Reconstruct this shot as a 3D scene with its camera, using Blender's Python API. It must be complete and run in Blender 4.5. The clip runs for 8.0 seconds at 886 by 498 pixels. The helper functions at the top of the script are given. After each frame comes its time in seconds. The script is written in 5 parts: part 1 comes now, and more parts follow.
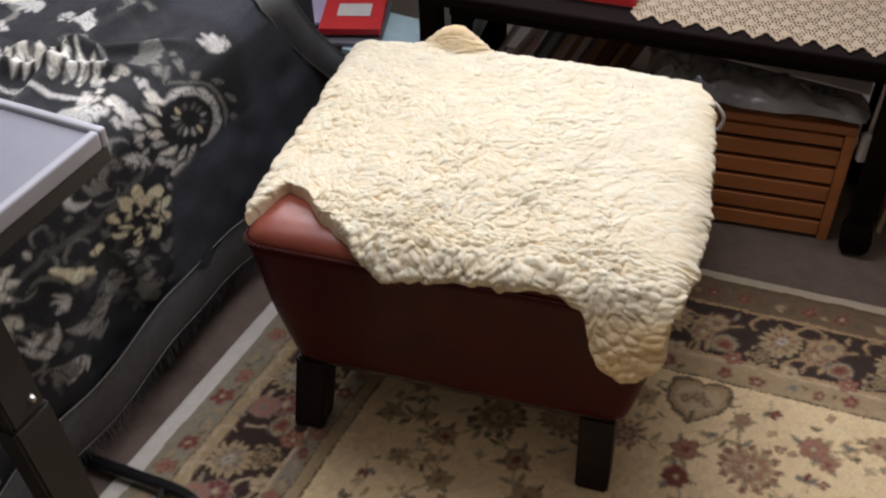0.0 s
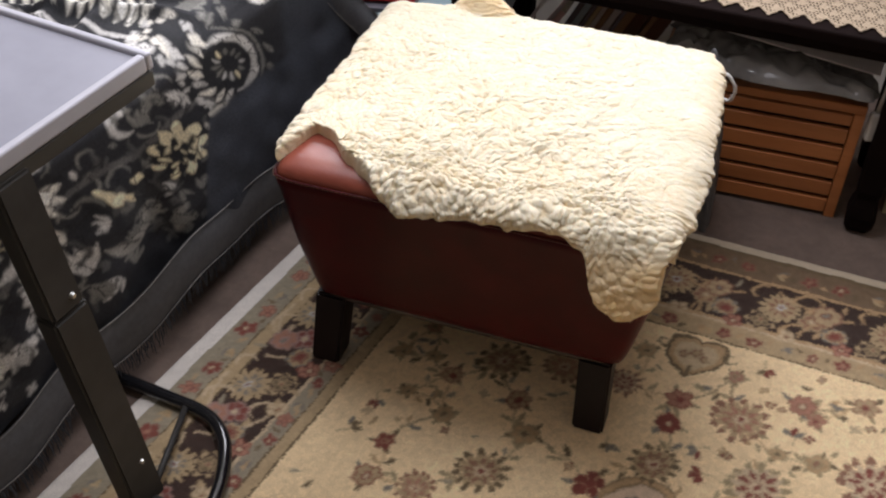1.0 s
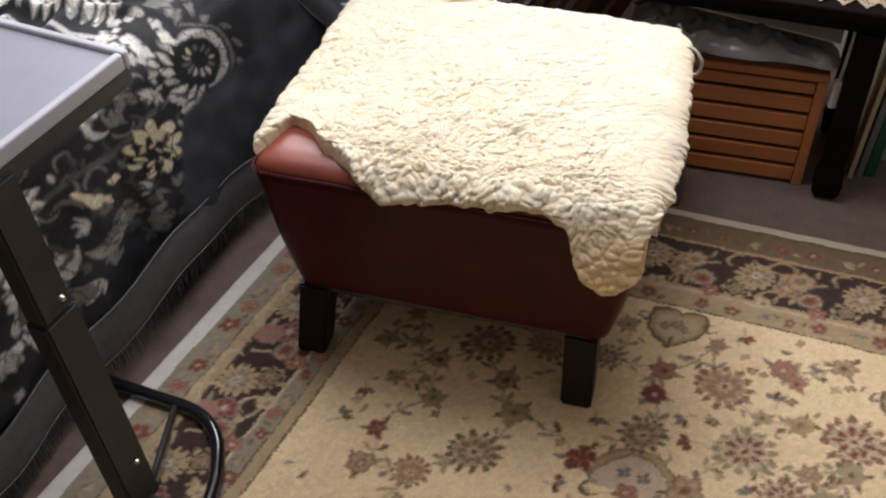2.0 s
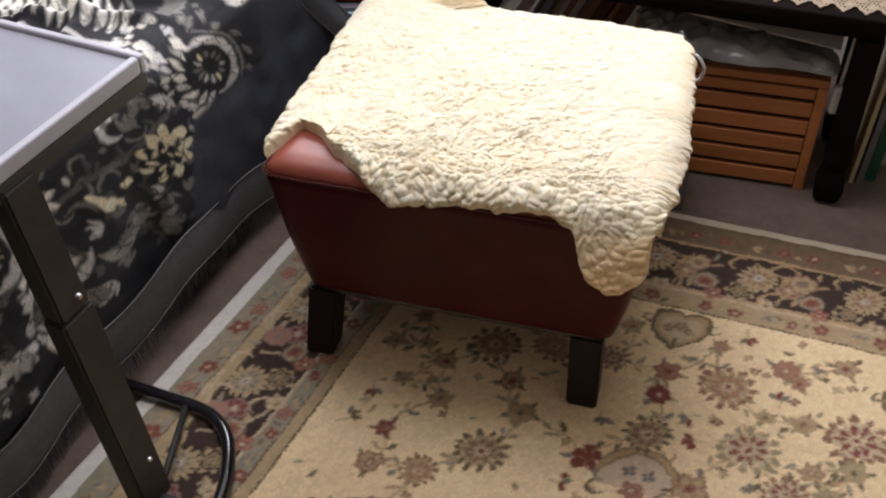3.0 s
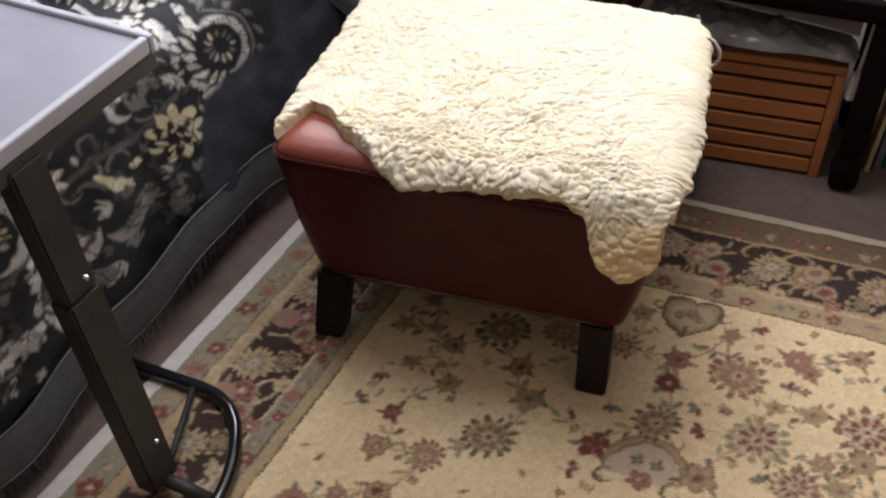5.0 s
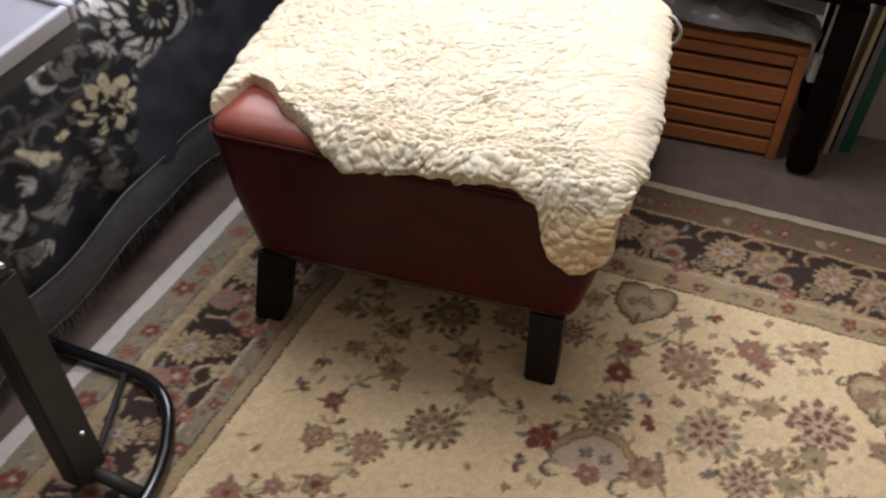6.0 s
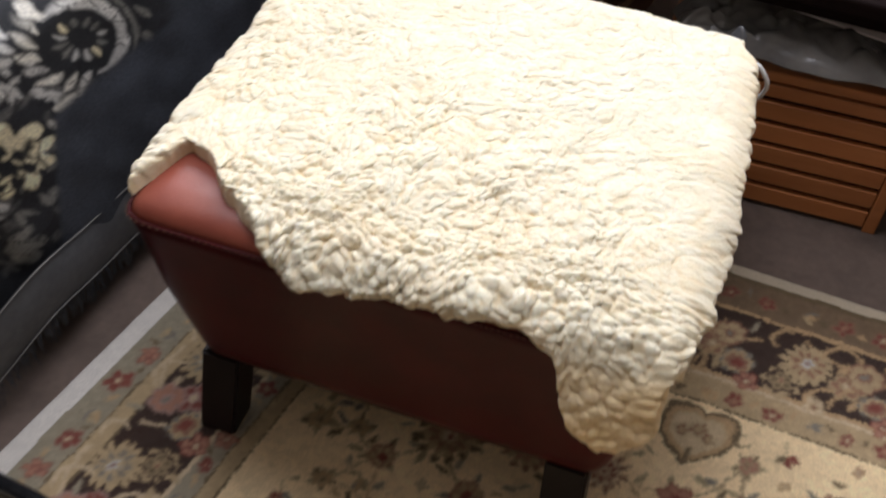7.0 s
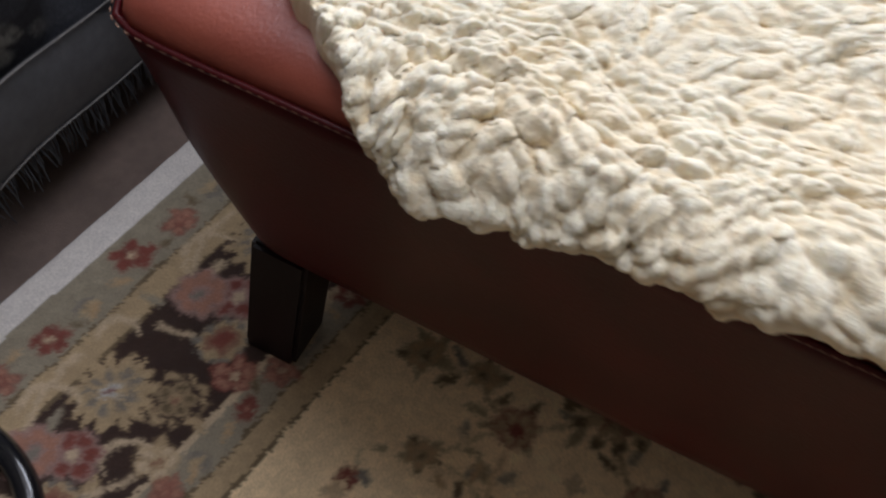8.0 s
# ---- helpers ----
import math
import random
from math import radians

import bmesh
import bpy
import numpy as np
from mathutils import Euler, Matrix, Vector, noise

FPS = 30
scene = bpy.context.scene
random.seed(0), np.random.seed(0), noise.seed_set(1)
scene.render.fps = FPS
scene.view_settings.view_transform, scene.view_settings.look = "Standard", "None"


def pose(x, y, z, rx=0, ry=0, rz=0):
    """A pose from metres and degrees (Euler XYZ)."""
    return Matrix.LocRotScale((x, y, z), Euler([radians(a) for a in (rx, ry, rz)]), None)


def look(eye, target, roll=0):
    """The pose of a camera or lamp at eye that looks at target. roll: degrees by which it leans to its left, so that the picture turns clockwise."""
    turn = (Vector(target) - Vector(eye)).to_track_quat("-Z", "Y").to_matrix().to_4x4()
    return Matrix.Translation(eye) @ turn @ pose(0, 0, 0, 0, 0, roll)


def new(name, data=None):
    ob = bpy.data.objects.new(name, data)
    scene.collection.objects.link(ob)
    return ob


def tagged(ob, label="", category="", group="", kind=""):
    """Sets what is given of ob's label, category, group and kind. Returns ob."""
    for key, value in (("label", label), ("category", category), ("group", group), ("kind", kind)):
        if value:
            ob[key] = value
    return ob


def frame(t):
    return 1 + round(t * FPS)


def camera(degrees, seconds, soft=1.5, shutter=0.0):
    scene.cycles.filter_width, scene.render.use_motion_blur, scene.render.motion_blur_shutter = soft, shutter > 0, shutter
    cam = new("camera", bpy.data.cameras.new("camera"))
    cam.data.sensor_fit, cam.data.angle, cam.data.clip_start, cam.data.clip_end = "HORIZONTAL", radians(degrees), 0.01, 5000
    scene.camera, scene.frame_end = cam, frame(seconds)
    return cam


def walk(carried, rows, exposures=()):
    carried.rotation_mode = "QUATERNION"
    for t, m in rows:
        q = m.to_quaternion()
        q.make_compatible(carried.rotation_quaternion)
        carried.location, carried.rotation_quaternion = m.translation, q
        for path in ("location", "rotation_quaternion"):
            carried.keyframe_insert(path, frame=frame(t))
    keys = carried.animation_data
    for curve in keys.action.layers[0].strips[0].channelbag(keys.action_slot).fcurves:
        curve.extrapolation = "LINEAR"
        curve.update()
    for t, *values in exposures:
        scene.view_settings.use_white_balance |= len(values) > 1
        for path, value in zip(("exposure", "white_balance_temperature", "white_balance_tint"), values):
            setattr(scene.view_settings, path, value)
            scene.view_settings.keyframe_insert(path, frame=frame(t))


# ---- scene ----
cam = camera(47.3, 8.0, soft=2.1, shutter=0.4)
PATH = [
    (0, (0.120, 0.092, 1.426), (-0.099, 1.581, 0.102), -1.7),
    (0.2, (0.179, 0.049, 1.437), (-0.096, 1.521, 0.112), -2.3),
    (0.5, (0.166, -0.001, 1.428), (-0.13, 1.472, 0.107), 0.1),
    (1, (0.171, -0.039, 1.426), (-0.111, 1.435, 0.101), -0.3),
    (1.5, (0.148, -0.048, 1.426), (-0.056, 1.419, 0.081), -1.2),
    (3, (0.13, -0.095, 1.432), (-0.077, 1.394, 0.112), -1.4),
    (3.5, (0.128, -0.104, 1.431), (-0.106, 1.382, 0.114), -1.7),
    (4, (0.133, -0.103, 1.433), (-0.116, 1.375, 0.110), -1.8),
    (5.5, (0.119, -0.071, 1.421), (-0.077, 1.386, 0.065), -0.5),
    (5.7, (0.098, -0.072, 1.408), (-0.066, 1.411, 0.051), -0.4),
    (6, (0.133, 0.008, 1.410), (0.002, 1.425, -0.003), 2.1),
    (6.2, (0.156, 0.125, 1.414), (0.013, 1.493, -0.038), 2.0),
    (6.5, (0.179, 0.209, 1.379), (-0.026, 1.604, -0.068), 2.3),
    (6.8, (0.154, 0.402, 1.304), (-0.069, 1.683, -0.178), 1.7),
    (7, (0.150, 0.468, 1.276), (-0.072, 1.812, -0.220), 2.0),
    (7.2, (0.085, 0.596, 1.236), (-0.065, 1.861, -0.281), 3.3),
    (7.5, (0.051, 0.740, 1.092), (-0.207, 1.828, -0.512), 0.2),
    (7.8, (0.021, 0.816, 0.964), (-0.283, 1.782, -0.719), -0.9),
    (8, (-0.018, 0.866, 0.889), (-0.318, 1.806, -0.802), 1.7),
]
walk(cam, [(t, look(eye, target, roll)) for t, eye, target, roll in PATH],
     exposures=((0.0, -0.12, 6350, 11), (0.8, 0.17, 6350, 12), (6.9, 0.14, 6200, 10), (7.5, -0.33, 5900, 9), (8.0, -0.2, 5950, 11)))

# ---- light ----
world = bpy.data.worlds.new("sky")
scene.world = world
world.use_nodes = True
wn = world.node_tree
sky = wn.nodes.new("ShaderNodeTexSky")
sky.sky_type, sky.sun_disc = "NISHITA", False
sky.sun_elevation, sky.sun_rotation = radians(38), radians(35)
wn.links.new(sky.outputs[0], wn.nodes["Background"].inputs[0])
wn.nodes["Background"].inputs[1].default_value = 0.12

YAW_ROOM = -13.1                 # the back wall, the table and the rug's far edge
WALL_M = pose(0.18, 2.52, 0, 0, 0, YAW_ROOM)   # middle of the back wall, x along it, -y into the room
ROOM_X0, ROOM_X1, ROOM_Y = -2.3, 2.1, -4.6
WIN_X0, WIN_X1, WIN_Z0, WIN_Z1 = -1.50, 0.60, 1.0, 2.2


def added_lamp(m, width, height, watts, colour):
    lamp = bpy.data.lights.new("added_daylight", "AREA")
    lamp.shape, lamp.size, lamp.size_y = "RECTANGLE", width, height
    lamp.energy, lamp.color = watts, colour
    ob = new("added_daylight", lamp)
    ob.matrix_world = m
    return ob


ROOF_M = pose(-0.30, 1.70, 2.47, 0, 0, YAW_ROOM)      # an unseen rooflight near the back wall, added as fill from above
DAYLIGHT = (0.975, 0.95, 0.985)
# daylight lamp in the back wall's unseen window
added_lamp(WALL_M @ pose((WIN_X0 + WIN_X1) / 2, 0.03, (WIN_Z0 + WIN_Z1) / 2, -90, 0, 0), 2.0, 1.15, 64, DAYLIGHT)
# fill lamp in the added rooflight
added_lamp(ROOF_M, 1.2, 0.8, 22, DAYLIGHT)


# ---- materials ----
def material(name, colour, rough=0.6, metal=0.0, vary=0.15, scale=30.0, bump=0.0, bump_scale=200.0, second=None, stretch=(1, 1, 1),
             sheen=0.0, coat=0.0, glow_through=0.0, attribute="", transmission=0.0, random_tint=0.0, spec=0.5, bump_dist=0.002):
    """A surface with colour variation at two scales and a fine relief."""
    m = bpy.data.materials.new(name)
    m.use_nodes = True
    nt = m.node_tree
    b = nt.nodes["Principled BSDF"]
    b.inputs["Roughness"].default_value = rough
    b.inputs["Metallic"].default_value = metal
    b.inputs["Sheen Weight"].default_value = sheen
    b.inputs["Sheen Roughness"].default_value = 0.5
    b.inputs["Coat Weight"].default_value = coat
    b.inputs["Coat Roughness"].default_value = 0.12
    b.inputs["Transmission Weight"].default_value = transmission
    b.inputs["Specular IOR Level"].default_value = spec
    b.inputs["Subsurface Weight"].default_value = glow_through
    b.inputs["Subsurface Radius"].default_value, b.inputs["Subsurface Scale"].default_value = (1.0, 0.8, 0.5), 0.006
    tex = nt.nodes.new("ShaderNodeTexCoord")
    mp = nt.nodes.new("ShaderNodeMapping")
    mp.inputs["Scale"].default_value = stretch
    nt.links.new(tex.outputs["Object"], mp.inputs["Vector"])

    def noise_at(sc, detail):
        n = nt.nodes.new("ShaderNodeTexNoise")
        n.inputs["Scale"].default_value = sc
        n.inputs["Detail"].default_value = detail
        n.inputs["Roughness"].default_value = 0.6
        nt.links.new(mp.outputs["Vector"], n.inputs["Vector"])
        return n

    coarse, fine = noise_at(scale * 0.2, 3), noise_at(scale, 5)
    if attribute:
        src = nt.nodes.new("ShaderNodeAttribute")
        src.attribute_name = attribute
        base = src.outputs["Color"]
    else:
        mix = nt.nodes.new("ShaderNodeMix")
        mix.data_type = "RGBA"
        ramp = nt.nodes.new("ShaderNodeMapRange")
        ramp.inputs["From Min"].default_value, ramp.inputs["From Max"].default_value = 0.35, 0.65
        nt.links.new(fine.outputs["Fac"], ramp.inputs["Value"])
        nt.links.new(ramp.outputs["Result"], mix.inputs["Factor"])
        mix.inputs["A"].default_value = (*colour, 1)
        mix.inputs["B"].default_value = (*(second or [c * (1 - vary) for c in colour]), 1)
        base = mix.outputs["Result"]
    hsv = nt.nodes.new("ShaderNodeHueSaturation")
    nt.links.new(base, hsv.inputs["Color"])
    val = nt.nodes.new("ShaderNodeMapRange")
    val.inputs["From Min"].default_value, val.inputs["From Max"].default_value = 0.3, 0.7
    val.inputs["To Min"].default_value, val.inputs["To Max"].default_value = 1 - vary, 1 + vary
    nt.links.new((fine if attribute else coarse).outputs["Fac"], val.inputs["Value"])
    out = val.outputs["Result"]
    if random_tint:
        info = nt.nodes.new("ShaderNodeObjectInfo")
        rr = nt.nodes.new("ShaderNodeMapRange")
        rr.inputs["To Min"].default_value, rr.inputs["To Max"].default_value = 1 - random_tint, 1 + random_tint
        nt.links.new(info.outputs["Random"], rr.inputs["Value"])
        mul = nt.nodes.new("ShaderNodeMath")
        mul.operation = "MULTIPLY"
        nt.links.new(out, mul.inputs[0])
        nt.links.new(rr.outputs["Result"], mul.inputs[1])
        out = mul.outputs[0]
    nt.links.new(out, hsv.inputs["Value"])
    nt.links.new(hsv.outputs["Color"], b.inputs["Base Color"])
    rg = nt.nodes.new("ShaderNodeMapRange")
    rg.inputs["To Min"].default_value, rg.inputs["To Max"].default_value = max(0.02, rough - 0.1), min(1, rough + 0.1)
    nt.links.new(coarse.outputs["Fac"], rg.inputs["Value"])
    nt.links.new(rg.outputs["Result"], b.inputs["Roughness"])
    if bump:
        bp = nt.nodes.new("ShaderNodeBump")
        bp.inputs["Strength"].default_value, bp.inputs["Distance"].default_value = bump, bump_dist
        nt.links.new(noise_at(bump_scale, 4).outputs["Fac"], bp.inputs["Height"])
        nt.links.new(bp.outputs["Normal"], b.inputs["Normal"])
    return m


M_WALL = material("cream_wall_paint", (0.40, 0.355, 0.295), 0.8, vary=0.05, scale=12, bump=0.1, bump_scale=150)
M_CEIL = material("ceiling_paint", (0.60, 0.58, 0.56), 0.9, vary=0.03, scale=10)
M_TRIM = material("gloss_trim_paint", (0.78, 0.75, 0.68), 0.35, vary=0.04, scale=14)
M_CARPET = material("taupe_carpet_pile", (0.205, 0.148, 0.118), 0.95, vary=0.14, scale=90, bump=0.8, bump_scale=700, sheen=0.04, bump_dist=0.004)
M_RUG = material("woven_rug_pile", (0.5, 0.4, 0.3), 0.95, vary=0.16, scale=420, bump=0.7, bump_scale=800, attribute="dye", sheen=0.15, bump_dist=0.002)
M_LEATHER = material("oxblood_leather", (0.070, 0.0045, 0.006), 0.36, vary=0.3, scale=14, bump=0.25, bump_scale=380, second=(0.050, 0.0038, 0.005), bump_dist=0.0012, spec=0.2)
# the cushion's leather: wear, and light from above put into a lighter colour
M_LEATHER_TOP = material("worn_lit_cushion_leather", (0.30, 0.075, 0.045), 0.36, vary=0.16, scale=25, bump=0.3, bump_scale=320, second=(0.25, 0.058, 0.036), bump_dist=0.0012)
M_WOOD = material("mahogany_stain", (0.012, 0.006, 0.006), 0.4, vary=0.3, scale=40, stretch=(1, 1, 0.12), bump=0.1, bump_scale=120, spec=0.25)
M_RAIL = material("varnished_base_rail", (0.022, 0.008, 0.007), 0.16, vary=0.2, scale=40, stretch=(0.1, 1, 1), coat=0.6)
M_TABLE = material("dark_table_wood", (0.010, 0.0055, 0.005), 0.75, vary=0.3, scale=40, stretch=(0.12, 1, 1), bump=0.1, bump_scale=120, spec=0.06)
M_THREAD = material("tan_thread", (0.34, 0.19, 0.12), 0.7, vary=0.2, scale=300)
M_WOOL = material("cream_lambswool", (0.83, 0.75, 0.56), 0.95, vary=0.04, scale=300, bump=0.6, bump_scale=350, attribute="dye", sheen=0.2, glow_through=0.2, bump_dist=0.002)
M_HIDE = material("tan_hide", (0.62, 0.42, 0.22), 0.85, vary=0.12, scale=60, bump=0.3, bump_scale=400)
M_THROW = material("black_chenille_throw", (0.02, 0.02, 0.022), 0.75, vary=0.3, scale=260, bump=0.5, bump_scale=900, attribute="dye", spec=0.3, bump_dist=0.0015)
# black ribbon, its colour lifted and blued by the glare over it
M_RIBBON = material("black_satin_ribbon", (0.105, 0.108, 0.115), 0.6, vary=0.2, scale=80, bump=0.25, bump_scale=900)
M_FRINGE = material("slate_cotton_fringe", (0.07, 0.075, 0.085), 0.8, vary=0.4, scale=300)
M_PIPING = material("grey_piping_cord", (0.21, 0.20, 0.185), 0.7, vary=0.2, scale=400)
M_SOFA = material("charcoal_sofa_cloth", (0.02, 0.02, 0.023), 0.9, vary=0.2, scale=200, bump=0.3, bump_scale=700)
M_TRAY = material("grey_tray_laminate", (0.29, 0.295, 0.345), 0.42, vary=0.05, scale=25, bump=0.04, bump_scale=500)
M_TRAY_RIM = material("pale_tray_rim", (0.50, 0.50, 0.55), 0.35, vary=0.06, scale=30)
M_TRAY_SIDE = material("dark_tray_edge", (0.055, 0.053, 0.046), 0.5, vary=0.1, scale=30)
M_STEEL = material("satin_black_steel", (0.042, 0.040, 0.037), 0.5, vary=0.2, scale=30, bump=0.05, bump_scale=300, spec=0.3)
M_TUBE = material("gloss_black_tube", (0.012, 0.012, 0.014), 0.10, vary=0.1, scale=30, coat=0.8)
M_BOLT = material("zinc_screw", (0.7, 0.7, 0.68), 0.3, metal=1.0, vary=0.1, scale=200)
M_CRATE = material("orange_pine_slat", (0.52, 0.20, 0.065), 0.45, vary=0.2, scale=30, stretch=(0.1, 1, 1), second=(0.43, 0.15, 0.045), bump=0.15, bump_scale=90, random_tint=0.12)
# near-black: the shade inside the crate is in this colour
M_CRATE_IN = material("shade_dark_plywood", (0.035, 0.014, 0.008), 0.8, vary=0.2, scale=30)
M_LACE = material("ecru_crochet_cotton", (0.46, 0.36, 0.25), 0.9, vary=0.1, scale=300, bump=0.6, bump_scale=900, bump_dist=0.001)
M_PAPER = material("white_paper", (0.72, 0.71, 0.68), 0.8, vary=0.06, scale=20)
M_PAGES = material("book_pages", (0.60, 0.54, 0.42), 0.9, vary=0.2, scale=400, stretch=(1, 1, 1))
M_BAG = material("milky_polythene", (0.42, 0.40, 0.38), 0.22, vary=0.4, scale=9, transmission=0.35, bump=0.3, bump_scale=25, bump_dist=0.01)
M_CORD = material("white_flex", (0.75, 0.73, 0.70), 0.4, vary=0.05, scale=50)


def cover(name, colour, rough=0.4):
    return material(name, colour, rough, vary=0.08, scale=25)


# ---- building helpers ----
def part(name, bm, mat, parent=None, label="", smooth=False):
    """Links a bmesh as one mesh object, under a thing or a part."""
    me = bpy.data.meshes.new(name)
    bm.normal_update()
    bm.to_mesh(me)
    bm.free()
    me.materials.append(mat)
    if smooth:
        me.polygons.foreach_set("use_smooth", [True] * len(me.polygons))
    ob = new(name, me)
    ob.parent = parent
    if label:
        tagged(ob, label)
    return ob


def thing(name, m, label, category, group="", kind=""):
    ob = new(name)
    ob.empty_display_size = 0.05
    ob.matrix_world = m
    return tagged(ob, label, category, group, kind)


def box(x0, x1, y0, y1, z0, z1, bevel=0.003, segments=2, bm=None):
    own = bmesh.new()
    bmesh.ops.create_cube(own, size=1, matrix=Matrix.LocRotScale(((x0 + x1) / 2, (y0 + y1) / 2, (z0 + z1) / 2), None, (x1 - x0, y1 - y0, z1 - z0)))
    if bevel:
        bmesh.ops.bevel(own, geom=own.edges[:], offset=min(bevel, 0.45 * min(x1 - x0, y1 - y0, z1 - z0)), segments=segments, affect="EDGES", profile=0.5)
    if bm is None:
        return own
    tmp = bpy.data.meshes.new("tmp")
    own.to_mesh(tmp)
    bm.from_mesh(tmp)
    own.free()
    bpy.data.meshes.remove(tmp)
    return bm


def tube(points, radius, sides=10, closed=False, bm=None, flat=1.0):
    """A round bar along points; radius may be a list."""
    bm = bm or bmesh.new()
    pts = [Vector(p) for p in points]
    n = len(pts)
    rings = []
    side = None
    for i, p in enumerate(pts):
        a, b = pts[max(i - 1, 0)], pts[min(i + 1, n - 1)]
        if closed:
            a, b = pts[i - 1], pts[(i + 1) % n]
        t = (b - a).normalized()
        if side is None:
            side = t.orthogonal().normalized()
        side = (side - t * side.dot(t)).normalized()
        up = t.cross(side)
        r = radius[i] if isinstance(radius, (list, tuple)) else radius
        rings.append([bm.verts.new(p + r * (math.cos(k * 2 * math.pi / sides) * side + flat * math.sin(k * 2 * math.pi / sides) * up)) for k in range(sides)])
    for i in range(n if closed else n - 1):
        q, w = rings[i], rings[(i + 1) % n]
        for k in range(sides):
            bm.faces.new((q[k], q[(k + 1) % sides], w[(k + 1) % sides], w[k]))
    if not closed:
        bm.faces.new(rings[0][::-1])
        bm.faces.new(rings[-1])
    return bm


def rounded(points, radius, steps=6):
    """A polyline with its inner corners rounded."""
    pts = [Vector(p) for p in points]
    out = [pts[0]]
    for a, b, c in zip(pts, pts[1:], pts[2:]):
        d0, d1 = (a - b), (c - b)
        r = min(radius, 0.48 * d0.length, 0.48 * d1.length)
        p, q = b + d0.normalized() * r, b + d1.normalized() * r
        for k in range(steps + 1):
            f = k / steps
            out.append(p.lerp(b, f).lerp(b.lerp(q, f), f))
    out.append(pts[-1])
    return out


def sheet(name, P, mat, parent=None, dye=None, label="", smooth=True, closed_u=False):
    """A grid of points P[i, j, 3] as one mesh, with a colour for each point if given."""
    nu, nv = P.shape[:2]
    me = bpy.data.meshes.new(name)
    idx = np.arange(nu * nv).reshape(nu, nv)
    if closed_u:
        idx = np.vstack([idx, idx[:1]])
    quads = np.stack([idx[:-1, :-1], idx[1:, :-1], idx[1:, 1:], idx[:-1, 1:]], -1).reshape(-1, 4)
    me.vertices.add(nu * nv)
    me.vertices.foreach_set("co", P.reshape(-1).astype(np.float32))
    me.loops.add(quads.size)
    me.loops.foreach_set("vertex_index", quads.reshape(-1).astype(np.int32))
    me.polygons.add(len(quads))
    me.polygons.foreach_set("loop_start", np.arange(0, quads.size, 4, dtype=np.int32))
    me.polygons.foreach_set("use_smooth", np.full(len(quads), smooth))
    me.update(calc_edges=True)
    if dye is not None:
        att = me.attributes.new("dye", "FLOAT_COLOR", "POINT")
        att.data.foreach_set("color", np.concatenate([dye.reshape(-1, 3), np.ones((nu * nv, 1))], 1).astype(np.float32).reshape(-1))
    me.materials.append(mat)
    ob = new(name, me)
    ob.parent = parent
    if label:
        tagged(ob, label)
    return ob


def value_noise(x, y, scale, seed=0):
    """Smooth noise in -1..1 at the given size in metres."""
    g = np.random.default_rng(seed).uniform(-1, 1, (64, 64))
    a, b = x / scale, y / scale
    i, j = np.floor(a).astype(int), np.floor(b).astype(int)
    f, h = a - i, b - j
    f, h = f * f * (3 - 2 * f), h * h * (3 - 2 * h)
    q = lambda p, r: g[p % 64, r % 64]
    return (q(i, j) * (1 - f) + q(i + 1, j) * f) * (1 - h) + (q(i, j + 1) * (1 - f) + q(i + 1, j + 1) * f) * h


def cells(x, y, scale, seed=0):
    """Distances to the nearest and second nearest of scattered points, and a number for the nearest, all in cell sizes."""
    r = np.random.default_rng(seed)
    jx, jy, tone = r.uniform(0, 1, (64, 64)), r.uniform(0, 1, (64, 64)), r.uniform(0, 1, (64, 64))
    a, b = x / scale, y / scale
    i, j = np.floor(a).astype(int), np.floor(b).astype(int)
    d1, d2, who = np.full(a.shape, 9.0), np.full(a.shape, 9.0), np.zeros(a.shape)
    for di in (-1, 0, 1):
        for dj in (-1, 0, 1):
            p, q = (i + di) % 64, (j + dj) % 64
            d = np.hypot(i + di + jx[p, q] - a, j + dj + jy[p, q] - b)
            near = d < d1
            d2 = np.where(near, d1, np.minimum(d2, d))
            who = np.where(near, tone[p, q], who)
            d1 = np.where(near, d, d1)
    return d1, d2, who


def ease(x, a, b):
    f = np.clip((x - a) / (b - a), 0, 1)
    return f * f * (3 - 2 * f)


